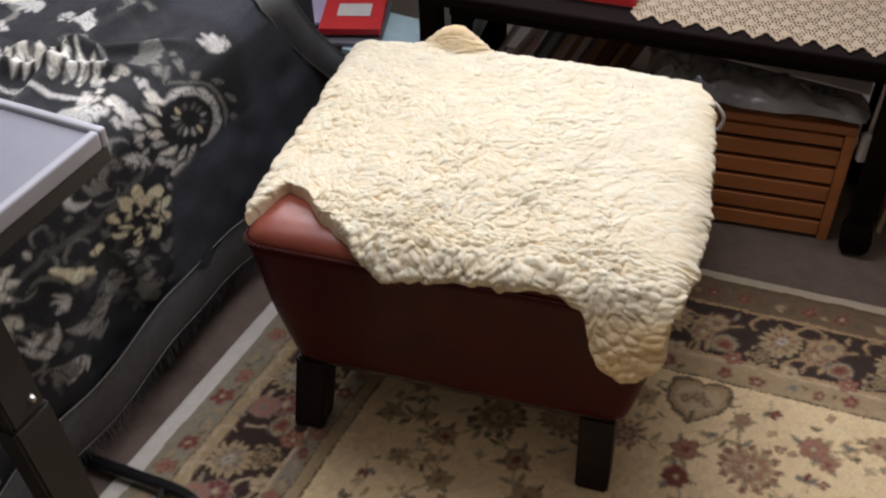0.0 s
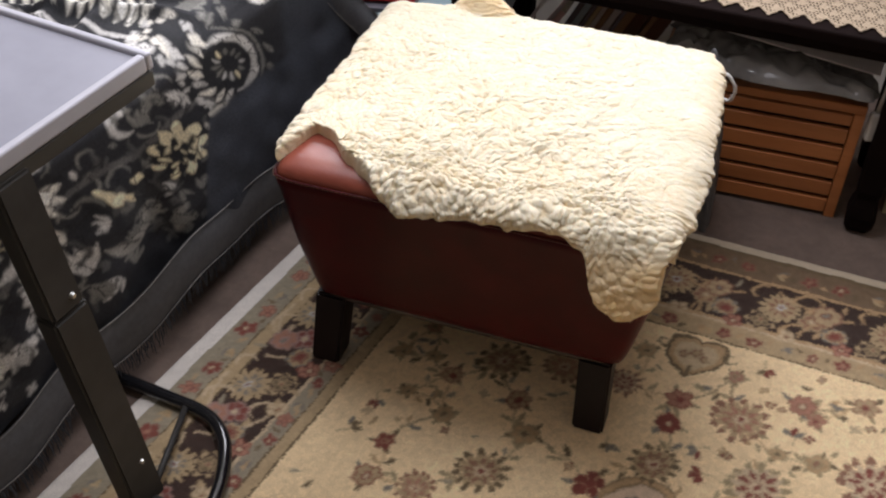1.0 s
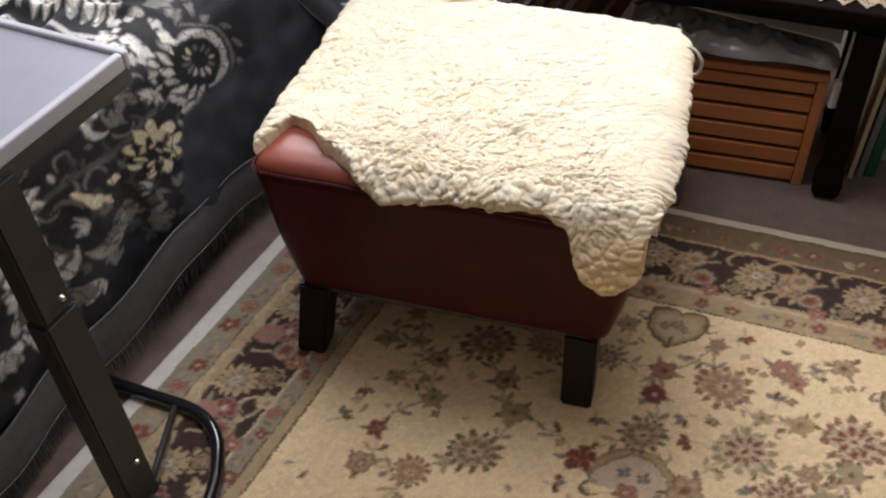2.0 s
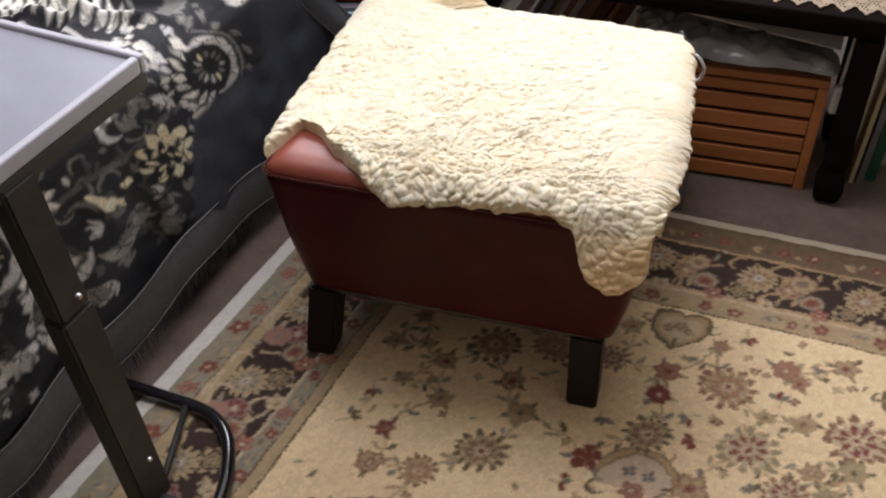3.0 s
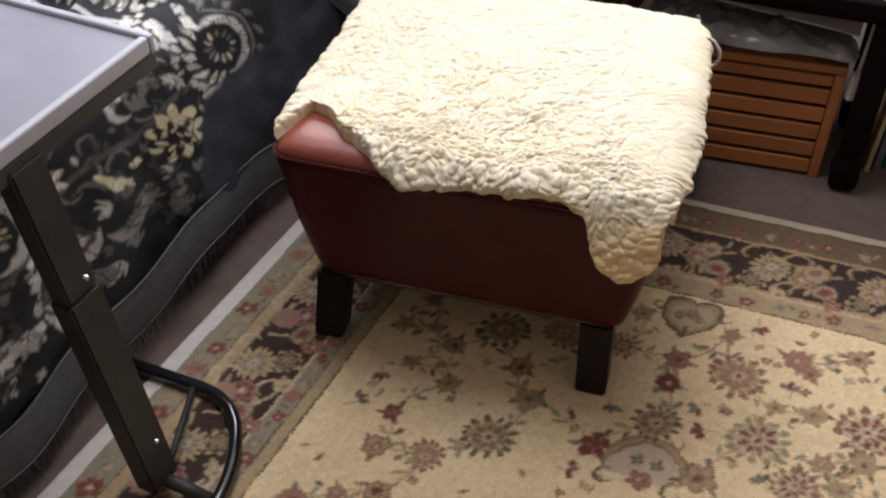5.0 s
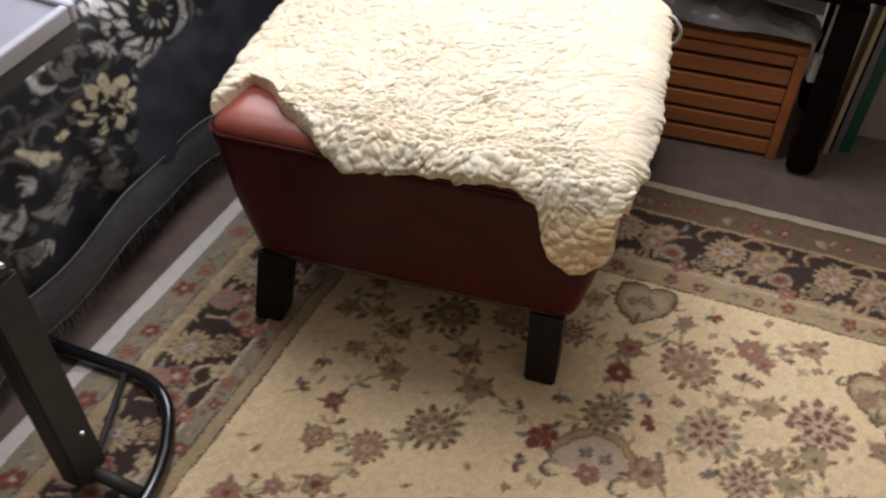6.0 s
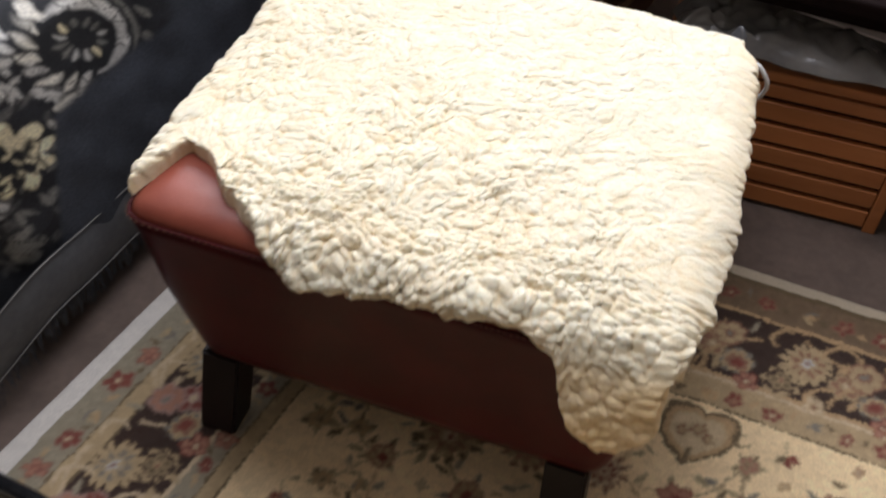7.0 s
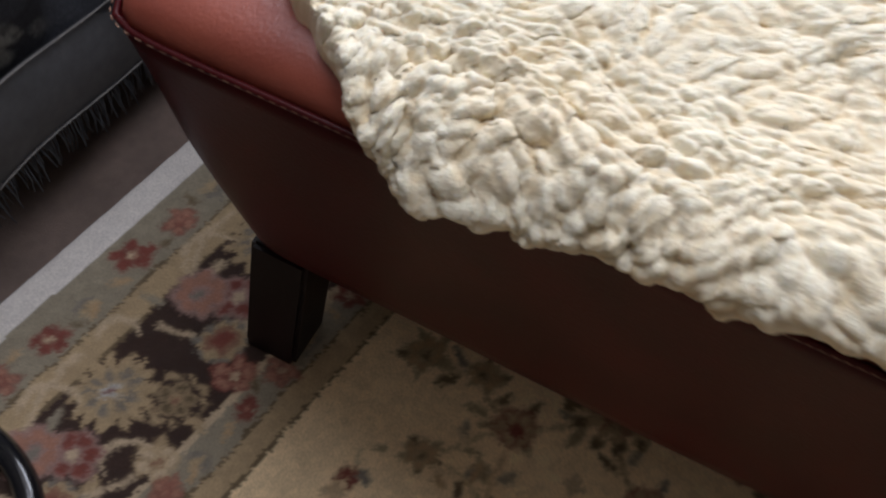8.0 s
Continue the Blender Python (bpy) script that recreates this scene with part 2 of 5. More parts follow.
class Cloth:
    """A dyed pattern on a plain grid of u, v in metres."""

    def __init__(self, nu, nv, step, colour):
        self.step = step
        self.u, self.v = np.meshgrid(np.arange(nu) * step, np.arange(nv) * step, indexing="ij")
        self.c = np.empty((nu, nv, 3))
        self.c[:] = colour

    def put(self, mask, colour, sl=None):
        c = self.c if sl is None else self.c[sl]
        c[:] = c * (1 - mask[..., None]) + np.array(colour) * mask[..., None]

    def near(self, u, v, r):
        n = self.c.shape
        a, b = max(int((u - r) / self.step), 0), min(int((u + r) / self.step) + 2, n[0])
        d, e = max(int((v - r) / self.step), 0), min(int((v + r) / self.step) + 2, n[1])
        return (slice(a, max(a, b)), slice(d, max(d, e)))

    def soft(self, d):
        return np.clip(0.5 - d / (1.9 * self.step), 0, 1)

    def petals(self, u, v, r, n, turn, colour, depth=0.3, squash=1.0):
        sl = self.near(u, v, r * 1.3)
        x, y = self.u[sl] - u, (self.v[sl] - v) / squash
        ang = np.arctan2(y, x) + turn
        self.put(self.soft(np.hypot(x, y) - r * (1 - depth + depth * np.abs(np.cos(n * ang / 2)))), colour, sl)

    def leaf(self, u, v, length, width, turn, colour):
        sl = self.near(u, v, length)
        x, y = self.u[sl] - u, self.v[sl] - v
        a, b = x * math.cos(turn) + y * math.sin(turn), -x * math.sin(turn) + y * math.cos(turn)
        half = width / 2 * np.clip(1 - (2 * a / length) ** 2, 0, 1)
        self.put(self.soft(np.abs(b) - half) * (np.abs(a) < length / 2), colour, sl)

    def curve(self, u0, v0, u1, v1, bend, width, colour):
        mu, mv = (u0 + u1) / 2 - bend * (v1 - v0), (v0 + v1) / 2 + bend * (u1 - u0)
        length = math.hypot(u1 - u0, v1 - v0)
        for k in range(max(4, int(length / 0.006))):
            f = (k + 0.5) / max(4, int(length / 0.006))
            pu = (1 - f) ** 2 * u0 + 2 * f * (1 - f) * mu + f * f * u1
            pv = (1 - f) ** 2 * v0 + 2 * f * (1 - f) * mv + f * f * v1
            sl = self.near(pu, pv, 0.008)
            self.put(self.soft(np.hypot(self.u[sl] - pu, self.v[sl] - pv) - width / 2), colour, sl)

    def arc(self, u, v, r, a0, a1, width, colour, squash=1.0):
        sl = self.near(u, v, r + width)
        x, y = self.u[sl] - u, (self.v[sl] - v) / squash
        ang = (np.arctan2(y, x) - a0) % (2 * math.pi)
        f = ang / (a1 - a0)
        w = width * np.clip(1.3 * np.sin(np.clip(f, 0, 1) * math.pi) + 0.15, 0, 1)
        self.put(self.soft(np.abs(np.hypot(x, y) - r) - w / 2) * (f <= 1), colour, sl)


# ---- the room ----
def wall_box(name, m, x0, x1, y0, y1, z0, z1, mat=M_WALL):
    ob = part(name, box(x0, x1, y0, y1, z0, z1, 0), mat)
    ob.matrix_world = m
    return tagged(ob, "cream painted plaster wall", "wall", kind="structure")


FLOOR_Z = -0.006
floor_bm = box(ROOM_X0 - 0.2, ROOM_X1 + 0.2, ROOM_Y - 0.2, 0.2, FLOOR_Z - 0.1, FLOOR_Z, 0)
floor = part("floor", floor_bm, M_CARPET)
floor.matrix_world = WALL_M
tagged(floor, "taupe brown fitted carpet", "floor", kind="structure")
roof_hole = (WALL_M.inverted() @ ROOF_M).translation
hx0, hx1, hy0, hy1 = roof_hole.x - 0.65, roof_hole.x + 0.65, roof_hole.y - 0.45, roof_hole.y + 0.45
ceil_bm = box(ROOM_X0 - 0.2, hx0, ROOM_Y - 0.2, 0.2, 2.45, 2.55, 0)
box(hx1, ROOM_X1 + 0.2, ROOM_Y - 0.2, 0.2, 2.45, 2.55, 0, bm=ceil_bm)
box(hx0, hx1, ROOM_Y - 0.2, hy0, 2.45, 2.55, 0, bm=ceil_bm)
box(hx0, hx1, hy1, 0.2, 2.45, 2.55, 0, bm=ceil_bm)
ceiling = part("ceiling", ceil_bm, M_CEIL)
ceiling.matrix_world = WALL_M
tagged(ceiling, "plain white painted ceiling with an added rooflight opening", "ceiling", kind="structure")



def wall_with_window(name, m, x0, x1, wx0, wx1, wz0, wz1, number):
    """A wall with one framed window through it."""
    bm = box(x0, wx0, 0, 0.2, FLOOR_Z, 2.45, 0)
    box(wx1, x1, 0, 0.2, FLOOR_Z, 2.45, 0, bm=bm)
    box(wx0, wx1, 0, 0.2, FLOOR_Z, wz0, 0, bm=bm)
    box(wx0, wx1, 0, 0.2, wz1, 2.45, 0, bm=bm)
    ob = part(name, bm, M_WALL)
    ob.matrix_world = m
    tagged(ob, "cream painted wall with a wide unseen window opening", "wall", kind="structure")
    w = thing(number, m, "wide white framed unseen window in a cream wall", "window", kind="structure")
    fb = box(wx0, wx1, 0.09, 0.15, wz0, wz0 + 0.06, 0.004)
    box(wx0, wx1, 0.09, 0.15, wz1 - 0.06, wz1, 0.004, bm=fb)
    for fx in (wx0, (wx0 + wx1) / 2 - 0.03, wx1 - 0.06):
        box(fx, fx + 0.06, 0.09, 0.15, wz0 + 0.06, wz1 - 0.06, 0.004, bm=fb)
    part("window_frame", fb, M_TRIM, w)
    part("window_sill", box(wx0 - 0.05, wx1 + 0.05, -0.10, 0.088, wz0 - 0.03, wz0 + 0.003, 0.006), M_TRIM, w)


# this window is out of view, added for light from behind the table
wall_with_window("wall_back", WALL_M, ROOM_X0, ROOM_X1, WIN_X0, WIN_X1, WIN_Z0, WIN_Z1, "unseen_window")
wall_box("wall_right", WALL_M, ROOM_X1, ROOM_X1 + 0.2, ROOM_Y, 0.2, FLOOR_Z, 2.45)
wall_box("wall_left", WALL_M, ROOM_X0 - 0.2, ROOM_X0, ROOM_Y, 0.2, FLOOR_Z, 2.45)
wall_box("wall_near", WALL_M, ROOM_X0 - 0.2, ROOM_X1 + 0.2, ROOM_Y - 0.2, ROOM_Y, FLOOR_Z, 2.45)
baseboard = part("baseboard", box(ROOM_X0, ROOM_X1, -0.018, -0.001, FLOOR_Z, 0.12, 0.004), M_TRIM)
baseboard.matrix_world = WALL_M
tagged(baseboard, "cream gloss painted skirting board", "baseboard", kind="structure")

# ---- the rug ----
RUG_O, RUG_U, RUG_V = Vector((-0.321, 1.867)), Vector((0.974, -0.226)), Vector((-0.331, -0.944))
RUG_STEP, RUG_SIDE = 0.0024, 0.021


def rug_uv(x, y):
    d = Vector((x, y)) - RUG_O
    det = RUG_U.x * RUG_V.y - RUG_U.y * RUG_V.x
    return (d.x * RUG_V.y - d.y * RUG_V.x) / det, (RUG_U.x * d.y - RUG_U.y * d.x) / det


CREAM, PALE, BROWN, RUST, ROSE, SAGE, OLIVE, TAN, SLATE, DUSK = ((0.86, 0.65, 0.375), (0.55, 0.42, 0.265), (0.040, 0.019, 0.011), (0.20, 0.050, 0.033),
    (0.38, 0.185, 0.12), (0.34, 0.265, 0.145), (0.150, 0.105, 0.053), (0.46, 0.305, 0.155), (0.21, 0.185, 0.145), (0.26, 0.13, 0.078))
LILAC, FAWN, GUARD = (0.35, 0.22, 0.18), (0.44, 0.32, 0.175), (0.30, 0.255, 0.175)


def rosette(cl, u, v, r, scheme, turn=0.0):
    """A flower in rings of petals, the outermost first."""
    for f, n, depth, col in scheme:
        cl.petals(u, v, r * f, n, turn + f * 3, col, depth)


def star_flower(cl, u, v, r, outer, body, inner, heart, turn, points=14):
    """A palmette seen from above: a wreath of separate leaves, a lighter disc, fine inner petals and an eye."""
    for k in range(points):
        t = turn + (k + 0.3 * math.sin(7 * k + u * 90)) * 2 * math.pi / points
        cl.leaf(u + 0.80 * r * math.cos(t), v + 0.80 * r * math.sin(t), (0.42 + 0.12 * math.sin(5 * k + v * 70)) * r, 0.25 * r, t, outer)
    cl.petals(u, v, r * 0.76, points, turn, body, 0.25)
    cl.petals(u, v, r * 0.50, points // 2, turn, outer, 0.3)
    cl.petals(u, v, r * 0.44, points // 2, turn, body, 0.3)
    for k in range(9):
        t = turn + 0.2 + k * 2 * math.pi / 9
        cl.leaf(u + 0.42 * r * math.cos(t), v + 0.42 * r * math.sin(t), 0.46 * r, 0.15 * r, t, inner)
    cl.petals(u, v, r * 0.24, 6, turn, heart, 0.3)
    cl.petals(u, v, r * 0.10, 4, turn, RUST, 0.2)


def small_flower(cl, u, v, r, edge, body, eye, turn, n=6):
    """Round petals, each with a darker rim, about an eye."""
    for k in range(n):
        t = turn + k * 2 * math.pi / n
        cl.petals(u + 0.62 * r * math.cos(t), v + 0.62 * r * math.sin(t), 0.38 * r, 3, t, edge, 0.1)
    for k in range(n):
        t = turn + k * 2 * math.pi / n
        cl.petals(u + 0.58 * r * math.cos(t), v + 0.58 * r * math.sin(t), 0.27 * r, 3, t, body, 0.1)
    cl.petals(u, v, 0.36 * r, 5, turn, edge, 0.2)
    cl.petals(u, v, 0.22 * r, 5, turn, eye, 0.2)


def border_unit(cl, place, s, r, far):
    """One repeat of the dark band: a toothed star flower, a scroll, and blossoms on a vine. place(s, w) gives the
    cloth's u, v. far takes browner dyes, the shade there painted in.
    """
    petal, line = (FAWN, TAN) if far else (FAWN, PALE)
    a, b = place(s - 0.012, 0.118), place(s + 0.075, 0.140)
    cl.curve(*a, *b, 0.25, 0.007, line)
    a, b = place(s - 0.16, 0.235), place(s - 0.075, 0.150)
    cl.curve(*a, *b, -0.3, 0.007, line)
    # the vine's curls
    for ds, w, rad, a0, sweep in ((-0.165, 0.135, 0.026, r.uniform(0, 6), 3.6), (-0.045, 0.130, 0.020, r.uniform(0, 6), 3.4), (0.045, 0.225, 0.024, r.uniform(0, 6), 3.8)):
        cl.arc(*place(s + ds, w), rad, a0, a0 + sweep, 0.0075, line)
    for ds, w in ((-0.095, 0.125), (0.015, 0.232), (-0.02, 0.245), (0.085, 0.215), (0.055, 0.150)):
        cl.leaf(*place(s + ds, w), r.uniform(0.024, 0.036), 0.010, r.uniform(0, 3.1), r.choice((petal, GUARD, line)))
    # blossoms
    small_flower(cl, *place(s - 0.125, 0.155), 0.030, DUSK if far else LILAC, petal if far else ROSE, SLATE, r.uniform(0, 3), 7)
    rosette(cl, *place(s - 0.098, 0.205), 0.026, ((1.0, 8, 0.2, SLATE), (0.86, 8, 0.2, FAWN), (0.66, 7, 0.2, DUSK), (0.36, 5, 0.2, RUST)), r.uniform(0, 3))
    small_flower(cl, *place(s - 0.075, 0.236), 0.021, RUST, ROSE, PALE, r.uniform(0, 3), 5)
    small_flower(cl, *place(s + 0.066, 0.185), 0.028, FAWN if far else LILAC, RUST if not far else DUSK, PALE, r.uniform(0, 3), 6)
    small_flower(cl, *place(s + 0.030, 0.242), 0.020, FAWN, PALE, DUSK, r.uniform(0, 3), 5)
    # the scroll
    u, v = place(s - 0.026, 0.215)
    cl.petals(u, v, 0.030, 9, 0.4, FAWN, 0.2)
    cl.petals(u, v, 0.025, 7, 0.2, BROWN, 0.2)
    small_flower(cl, u, v, 0.019, FAWN, OLIVE, DUSK, 0.5, 5)
    # the star
    u, v = place(s, 0.165)
    cl.petals(u, v, 0.042, 15, 0.3, petal, 0.32)
    for k in range(9):
        t = 0.35 + k * 0.698
        cl.leaf(u + 0.019 * math.cos(t), v + 0.019 * math.sin(t), 0.017, 0.0075, t, SLATE if not far else DUSK)
    cl.petals(u, v, 0.0095, 5, 0.0, (0.50, 0.48, 0.43), 0.3)
    cl.petals(u, v, 0.0040, 4, 0.0, RUST, 0.2)


def build_rug():
    nu, nv = 690, 612
    cl = Cloth(nu, nv, RUG_STEP, CREAM)
    r = random.Random(11)
    u0, v0 = cl.u.copy(), cl.v.copy()
    cl.u, cl.v = (u0 + 0.0036 * value_noise(u0, v0, 0.020, 12) + 0.0018 * value_noise(u0, v0, 0.008, 13),
                  v0 + 0.0036 * value_noise(u0, v0, 0.020, 14) + 0.0018 * value_noise(u0, v0, 0.008, 15))
    wob = 0.003 * value_noise(u0, v0, 0.05, 3)

    # the field: large star flowers, small red blossoms and muted ones, at their places on the rug
    stars = [(0.470, 1.191, 0.055), (0.495, 1.049, 0.056), (0.321, 1.065, 0.045), (0.033, 0.998, 0.050), (0.684, 1.089, 0.060), (0.261, 1.244, 0.036), (0.544, 0.961, 0.042), (-0.071, 0.944, 0.036)]
    reds = [(0.581, 1.243, 0.028), (0.364, 1.218, 0.027), (0.345, 1.159, 0.025), (0.389, 0.956, 0.033), (0.216, 1.005, 0.030), (0.595, 1.012, 0.022), (0.695, 1.259, 0.026), (-0.158, 0.955, 0.026),
            (-0.143, 1.030, 0.020), (0.602, 1.212, 0.018), (-0.139, 0.865, 0.024)]
    muted = [(0.299, 1.333, 0.024), (0.466, 1.292, 0.020), (0.097, 1.089, 0.032), (0.668, 1.019, 0.030), (0.598, 1.114, 0.026), (0.533, 1.125, 0.018), (-0.126, 1.150, 0.020), (-0.051, 1.105, 0.024), (0.618, 0.963, 0.026)]
    sprigs = [(0.523, 1.325), (0.168, 0.949), (0.245, 1.095), (0.405, 1.057), (0.562, 1.167), (0.399, 1.111), (-0.178, 1.119), (-0.214, 1.049), (0.494, 0.959)]
    spots = [(*rug_uv(x, y), s, k) for k, rows in enumerate((stars, reds, muted)) for x, y, s in rows]
    tries = 0
    while len(spots) < 150 and tries < 6000:
        tries += 1
        u, v = r.uniform(0.36, 1.64), r.uniform(0.34, 1.44)
        shown = 0.36 < u < 1.26 and 0.34 < v < 0.96 and not (u < 0.70 and v < 0.62)
        k = r.choice((0, 1, 1, 2, 2))
        s = (r.uniform(0.036, 0.052), r.uniform(0.019, 0.028), r.uniform(0.018, 0.028))[k]
        if not shown and min(math.hypot(u - a, v - b) - e for a, b, e, _ in spots) > s + 0.014:
            spots.append((u, v, s, k))
    joined = set()
    for i, a in enumerate(spots):
        for j in sorted(range(len(spots)), key=lambda j: math.hypot(a[0] - spots[j][0], a[1] - spots[j][1]))[1:3]:
            b = spots[j]
            if (min(i, j), max(i, j)) in joined:
                continue
            joined.add((min(i, j), max(i, j)))
            bend = r.uniform(-0.4, 0.4)
            cl.curve(a[0], a[1], b[0], b[1], bend, 0.0046, r.choice((TAN, SAGE, OLIVE)))
            mu, mv = (a[0] + b[0]) / 2 - 0.5 * bend * (b[1] - a[1]), (a[1] + b[1]) / 2 + 0.5 * bend * (b[0] - a[0])
            way = math.atan2(b[1] - a[1], b[0] - a[0])
            for side in (-1, 1):
                cl.leaf(mu - side * 0.012 * math.sin(way), mv + side * 0.012 * math.cos(way), r.uniform(0.02, 0.03), r.uniform(0.008, 0.012), way + side * r.uniform(0.5, 1.0), r.choice((SAGE, OLIVE, TAN, SLATE, GUARD)))
    for x, y in sprigs:
        u, v = rug_uv(x, y)
        t0 = r.uniform(0, 6.2)
        cl.curve(u - 0.02 * math.cos(t0), v - 0.02 * math.sin(t0), u + 0.02 * math.cos(t0), v + 0.02 * math.sin(t0), 0.2, 0.0036, SAGE)
        for k in range(3):
            t = t0 + (k - 1) * 0.8
            cl.leaf(u + 0.014 * math.cos(t), v + 0.014 * math.sin(t), 0.022, 0.011, t, r.choice((OLIVE, RUST, SLATE)))
    for _ in range(260):
        u, v = r.uniform(0.34, 1.64), r.uniform(0.32, 1.46)
        if min(math.hypot(u - a, v - b) - e for a, b, e, _ in spots) < 0.008:
            continue
        if r.random() < 0.6:
            cl.leaf(u, v, r.uniform(0.016, 0.026), r.uniform(0.006, 0.010), r.uniform(0, 3.1), r.choice((SAGE, TAN, OLIVE, GUARD)))
        else:
            small_flower(cl, u, v, r.uniform(0.008, 0.011), r.choice((DUSK, SAGE, TAN)), r.choice((RUST, TAN, PALE)), PALE, r.uniform(0, 3), 4)
    # a bell-shaped palmette, with a scrolled outline and blossoms inside
    for x, y, s in ((0.390, 1.330, 0.066), (0.80, 1.16, 0.07)):
        u, v = rug_uv(x, y)
        for f, col in ((1.0, OLIVE), (0.87, TAN), (0.70, (0.55, 0.42, 0.25))):
            sl = cl.near(u, v, s * 1.6)
            x1, y1 = (cl.u[sl] - u) / (s * f), (cl.v[sl] - v) / (s * f)
            h = x1 * x1 + (1.15 * y1 + 0.55 * np.sqrt(np.abs(x1)) - 0.2) ** 2 - 0.8
            cl.put(np.clip(0.5 - h * s * f / (2.4 * RUG_STEP), 0, 1), col, sl)
        for k in (-1, 0, 1):
            small_flower(cl, u + 0.019 * k, v - 0.012 + 0.012 * abs(k), 0.0125, SAGE, DUSK, TAN, 0.4 * k, 5)
        cl.leaf(u, v + 0.55 * s, 0.03, 0.010, 1.57, OLIVE)
        for k in (-1, 1):
            cl.arc(u + k * 0.95 * s, v - 0.28 * s, 0.010, 0, 5.0, 0.006, OLIVE)
    # arched palmettes: a tan hood with curled ends over dark blossoms
    for x, y, s in ((0.298, 0.960, 0.066), (0.86, 0.98, 0.066)):
        u, v = rug_uv(x, y)
        sl = cl.near(u, v, s * 1.4)
        inside = np.hypot(cl.u[sl] - u, (cl.v[sl] - v)) - s * 0.92
        cl.put(np.clip(0.5 - inside / (1.9 * RUG_STEP), 0, 1) * (cl.v[sl] < v + 0.3 * s), (0.60, 0.45, 0.31), sl)
        cl.arc(u, v, s, 2.95, 6.48, 0.017, OLIVE)
        cl.arc(u, v, s, 2.95, 6.48, 0.011, TAN)
        for k in (-1, 1):
            cl.arc(u + k * s * 0.86, v + 0.42 * s, 0.015, 0, 5.2, 0.008, OLIVE)
            small_flower(cl, u + k * 0.017, v - 0.018, 0.014, (0.05, 0.045, 0.07), SLATE, PALE, 0.3, 4)
        small_flower(cl, u, v + 0.022, 0.020, RUST, ROSE, PALE, 0.2, 5)
    for u, v, s, k in spots:
        t = r.uniform(0, 3)
        if k == 0:
            outer, body, inner = r.choice(((OLIVE, FAWN, DUSK), (DUSK, PALE, RUST), (DUSK, FAWN, ROSE), (SAGE, PALE, RUST)))
            star_flower(cl, u, v, s, outer, body, inner, PALE, t)
        elif k == 1:
            for q in range(3):
                w = t + 2.1 * q
                cl.leaf(u + 1.1 * s * math.cos(w), v + 1.1 * s * math.sin(w), 0.9 * s, 0.36 * s, w, r.choice((SAGE, SLATE, OLIVE)))
            small_flower(cl, u, v, s, r.choice((DUSK, RUST)), r.choice((ROSE, FAWN, RUST)), r.choice((PALE, RUST)), t, r.choice((5, 6, 7)))
        else:
            for q in range(5):
                w = t + 1.26 * q
                cl.leaf(u + 0.8 * s * math.cos(w), v + 0.8 * s * math.sin(w), 0.8 * s, 0.34 * s, w, r.choice((SAGE, OLIVE)))
            small_flower(cl, u, v, 0.85 * s, SAGE, r.choice((TAN, FAWN, ROSE)), r.choice((OLIVE, DUSK)), t, 6)

    # the border's bands, from the side edge and, with shade dyed in, the far edge
    side_w, far_w = u0 * 0.92 + RUG_SIDE + wob * 0.6, v0 + wob * 0.6
    along_side = side_w < far_w
    for on, w, bands in ((along_side, side_w, ((0.308, OLIVE), (0.305, FAWN), (0.284, OLIVE), (0.281, GUARD), (0.252, PALE), (0.246, BROWN), (0.136, OLIVE), (0.132, FAWN), (0.108, OLIVE), (0.105, GUARD))),
                         (~along_side, far_w, ((0.306, OLIVE), (0.302, FAWN), (0.255, PALE), (0.248, TAN), (0.240, BROWN), (0.106, TAN), (0.098, (0.19, 0.125, 0.07)), (0.034, OLIVE)))):
        for limit, col in bands:
            cl.put((on & (w < limit)) * 1.0, col)

    def at_side(s, w):
        return (w - RUG_SIDE) / 0.92, s

    def at_far(s, w):
        return s, w

    for side, (place, mine, first, length) in enumerate(((at_far, ~along_side, 0.12, 1.62), (at_side, along_side, 0.133, 1.43))):
        before = cl.c.copy()
        s = first
        while s < length + 0.1:
            border_unit(cl, place, s, r, side == 0)
            s += 0.21
        # blossoms in the two guard bands, in twos and threes with leaves between
        for centre, pitch, size in (((0.066, 0.062, 0.017), (0.278, 0.055, 0.015)) if side == 0 else ((0.084, 0.058, 0.020), (0.268, 0.050, 0.015))):
            s, k = 0.06, 0
            while s < length:
                u, v = place(s, centre + r.uniform(-0.004, 0.004))
                if k % 3 == 2:
                    for q in (-1, 0, 1):
                        t = (0.0 if side == 0 else 1.57) + 0.6 * q
                        cl.leaf(u + 0.012 * math.cos(t), v + 0.012 * math.sin(t), 0.024, 0.009, t, r.choice((TAN, SLATE, FAWN)))
                else:
                    small_flower(cl, u, v, size * r.uniform(0.85, 1.15), DUSK if side == 0 else RUST, RUST if side == 0 else r.choice((RUST, ROSE)), ROSE if k % 2 else PALE, r.uniform(0, 3), 5)
                u2, v2 = place(s + pitch / 2, centre + r.uniform(-0.012, 0.012))
                cl.leaf(u2, v2, 0.020, 0.007, r.uniform(0, 3), r.choice((SLATE, OLIVE, TAN)))
                s, k = s + pitch, k + 1
        cl.c = np.where(mine[..., None], cl.c, before)
    # knots stray over the drawn lines, and the pile blends them
    rg = np.random.default_rng(18)
    iu, iv = np.meshgrid(np.arange(nu), np.arange(nv), indexing="ij")
    stray = rg.random(iu.shape) < 0.45
    cl.c = cl.c[np.clip(iu + stray * rg.integers(-1, 2, iu.shape), 0, nu - 1), np.clip(iv + stray * rg.integers(-1, 2, iv.shape), 0, nv - 1)]
    soft = cl.c.copy()
    for axis in (0, 1):
        soft = (np.roll(soft, 1, axis) + 2 * soft + np.roll(soft, -1, axis)) / 4
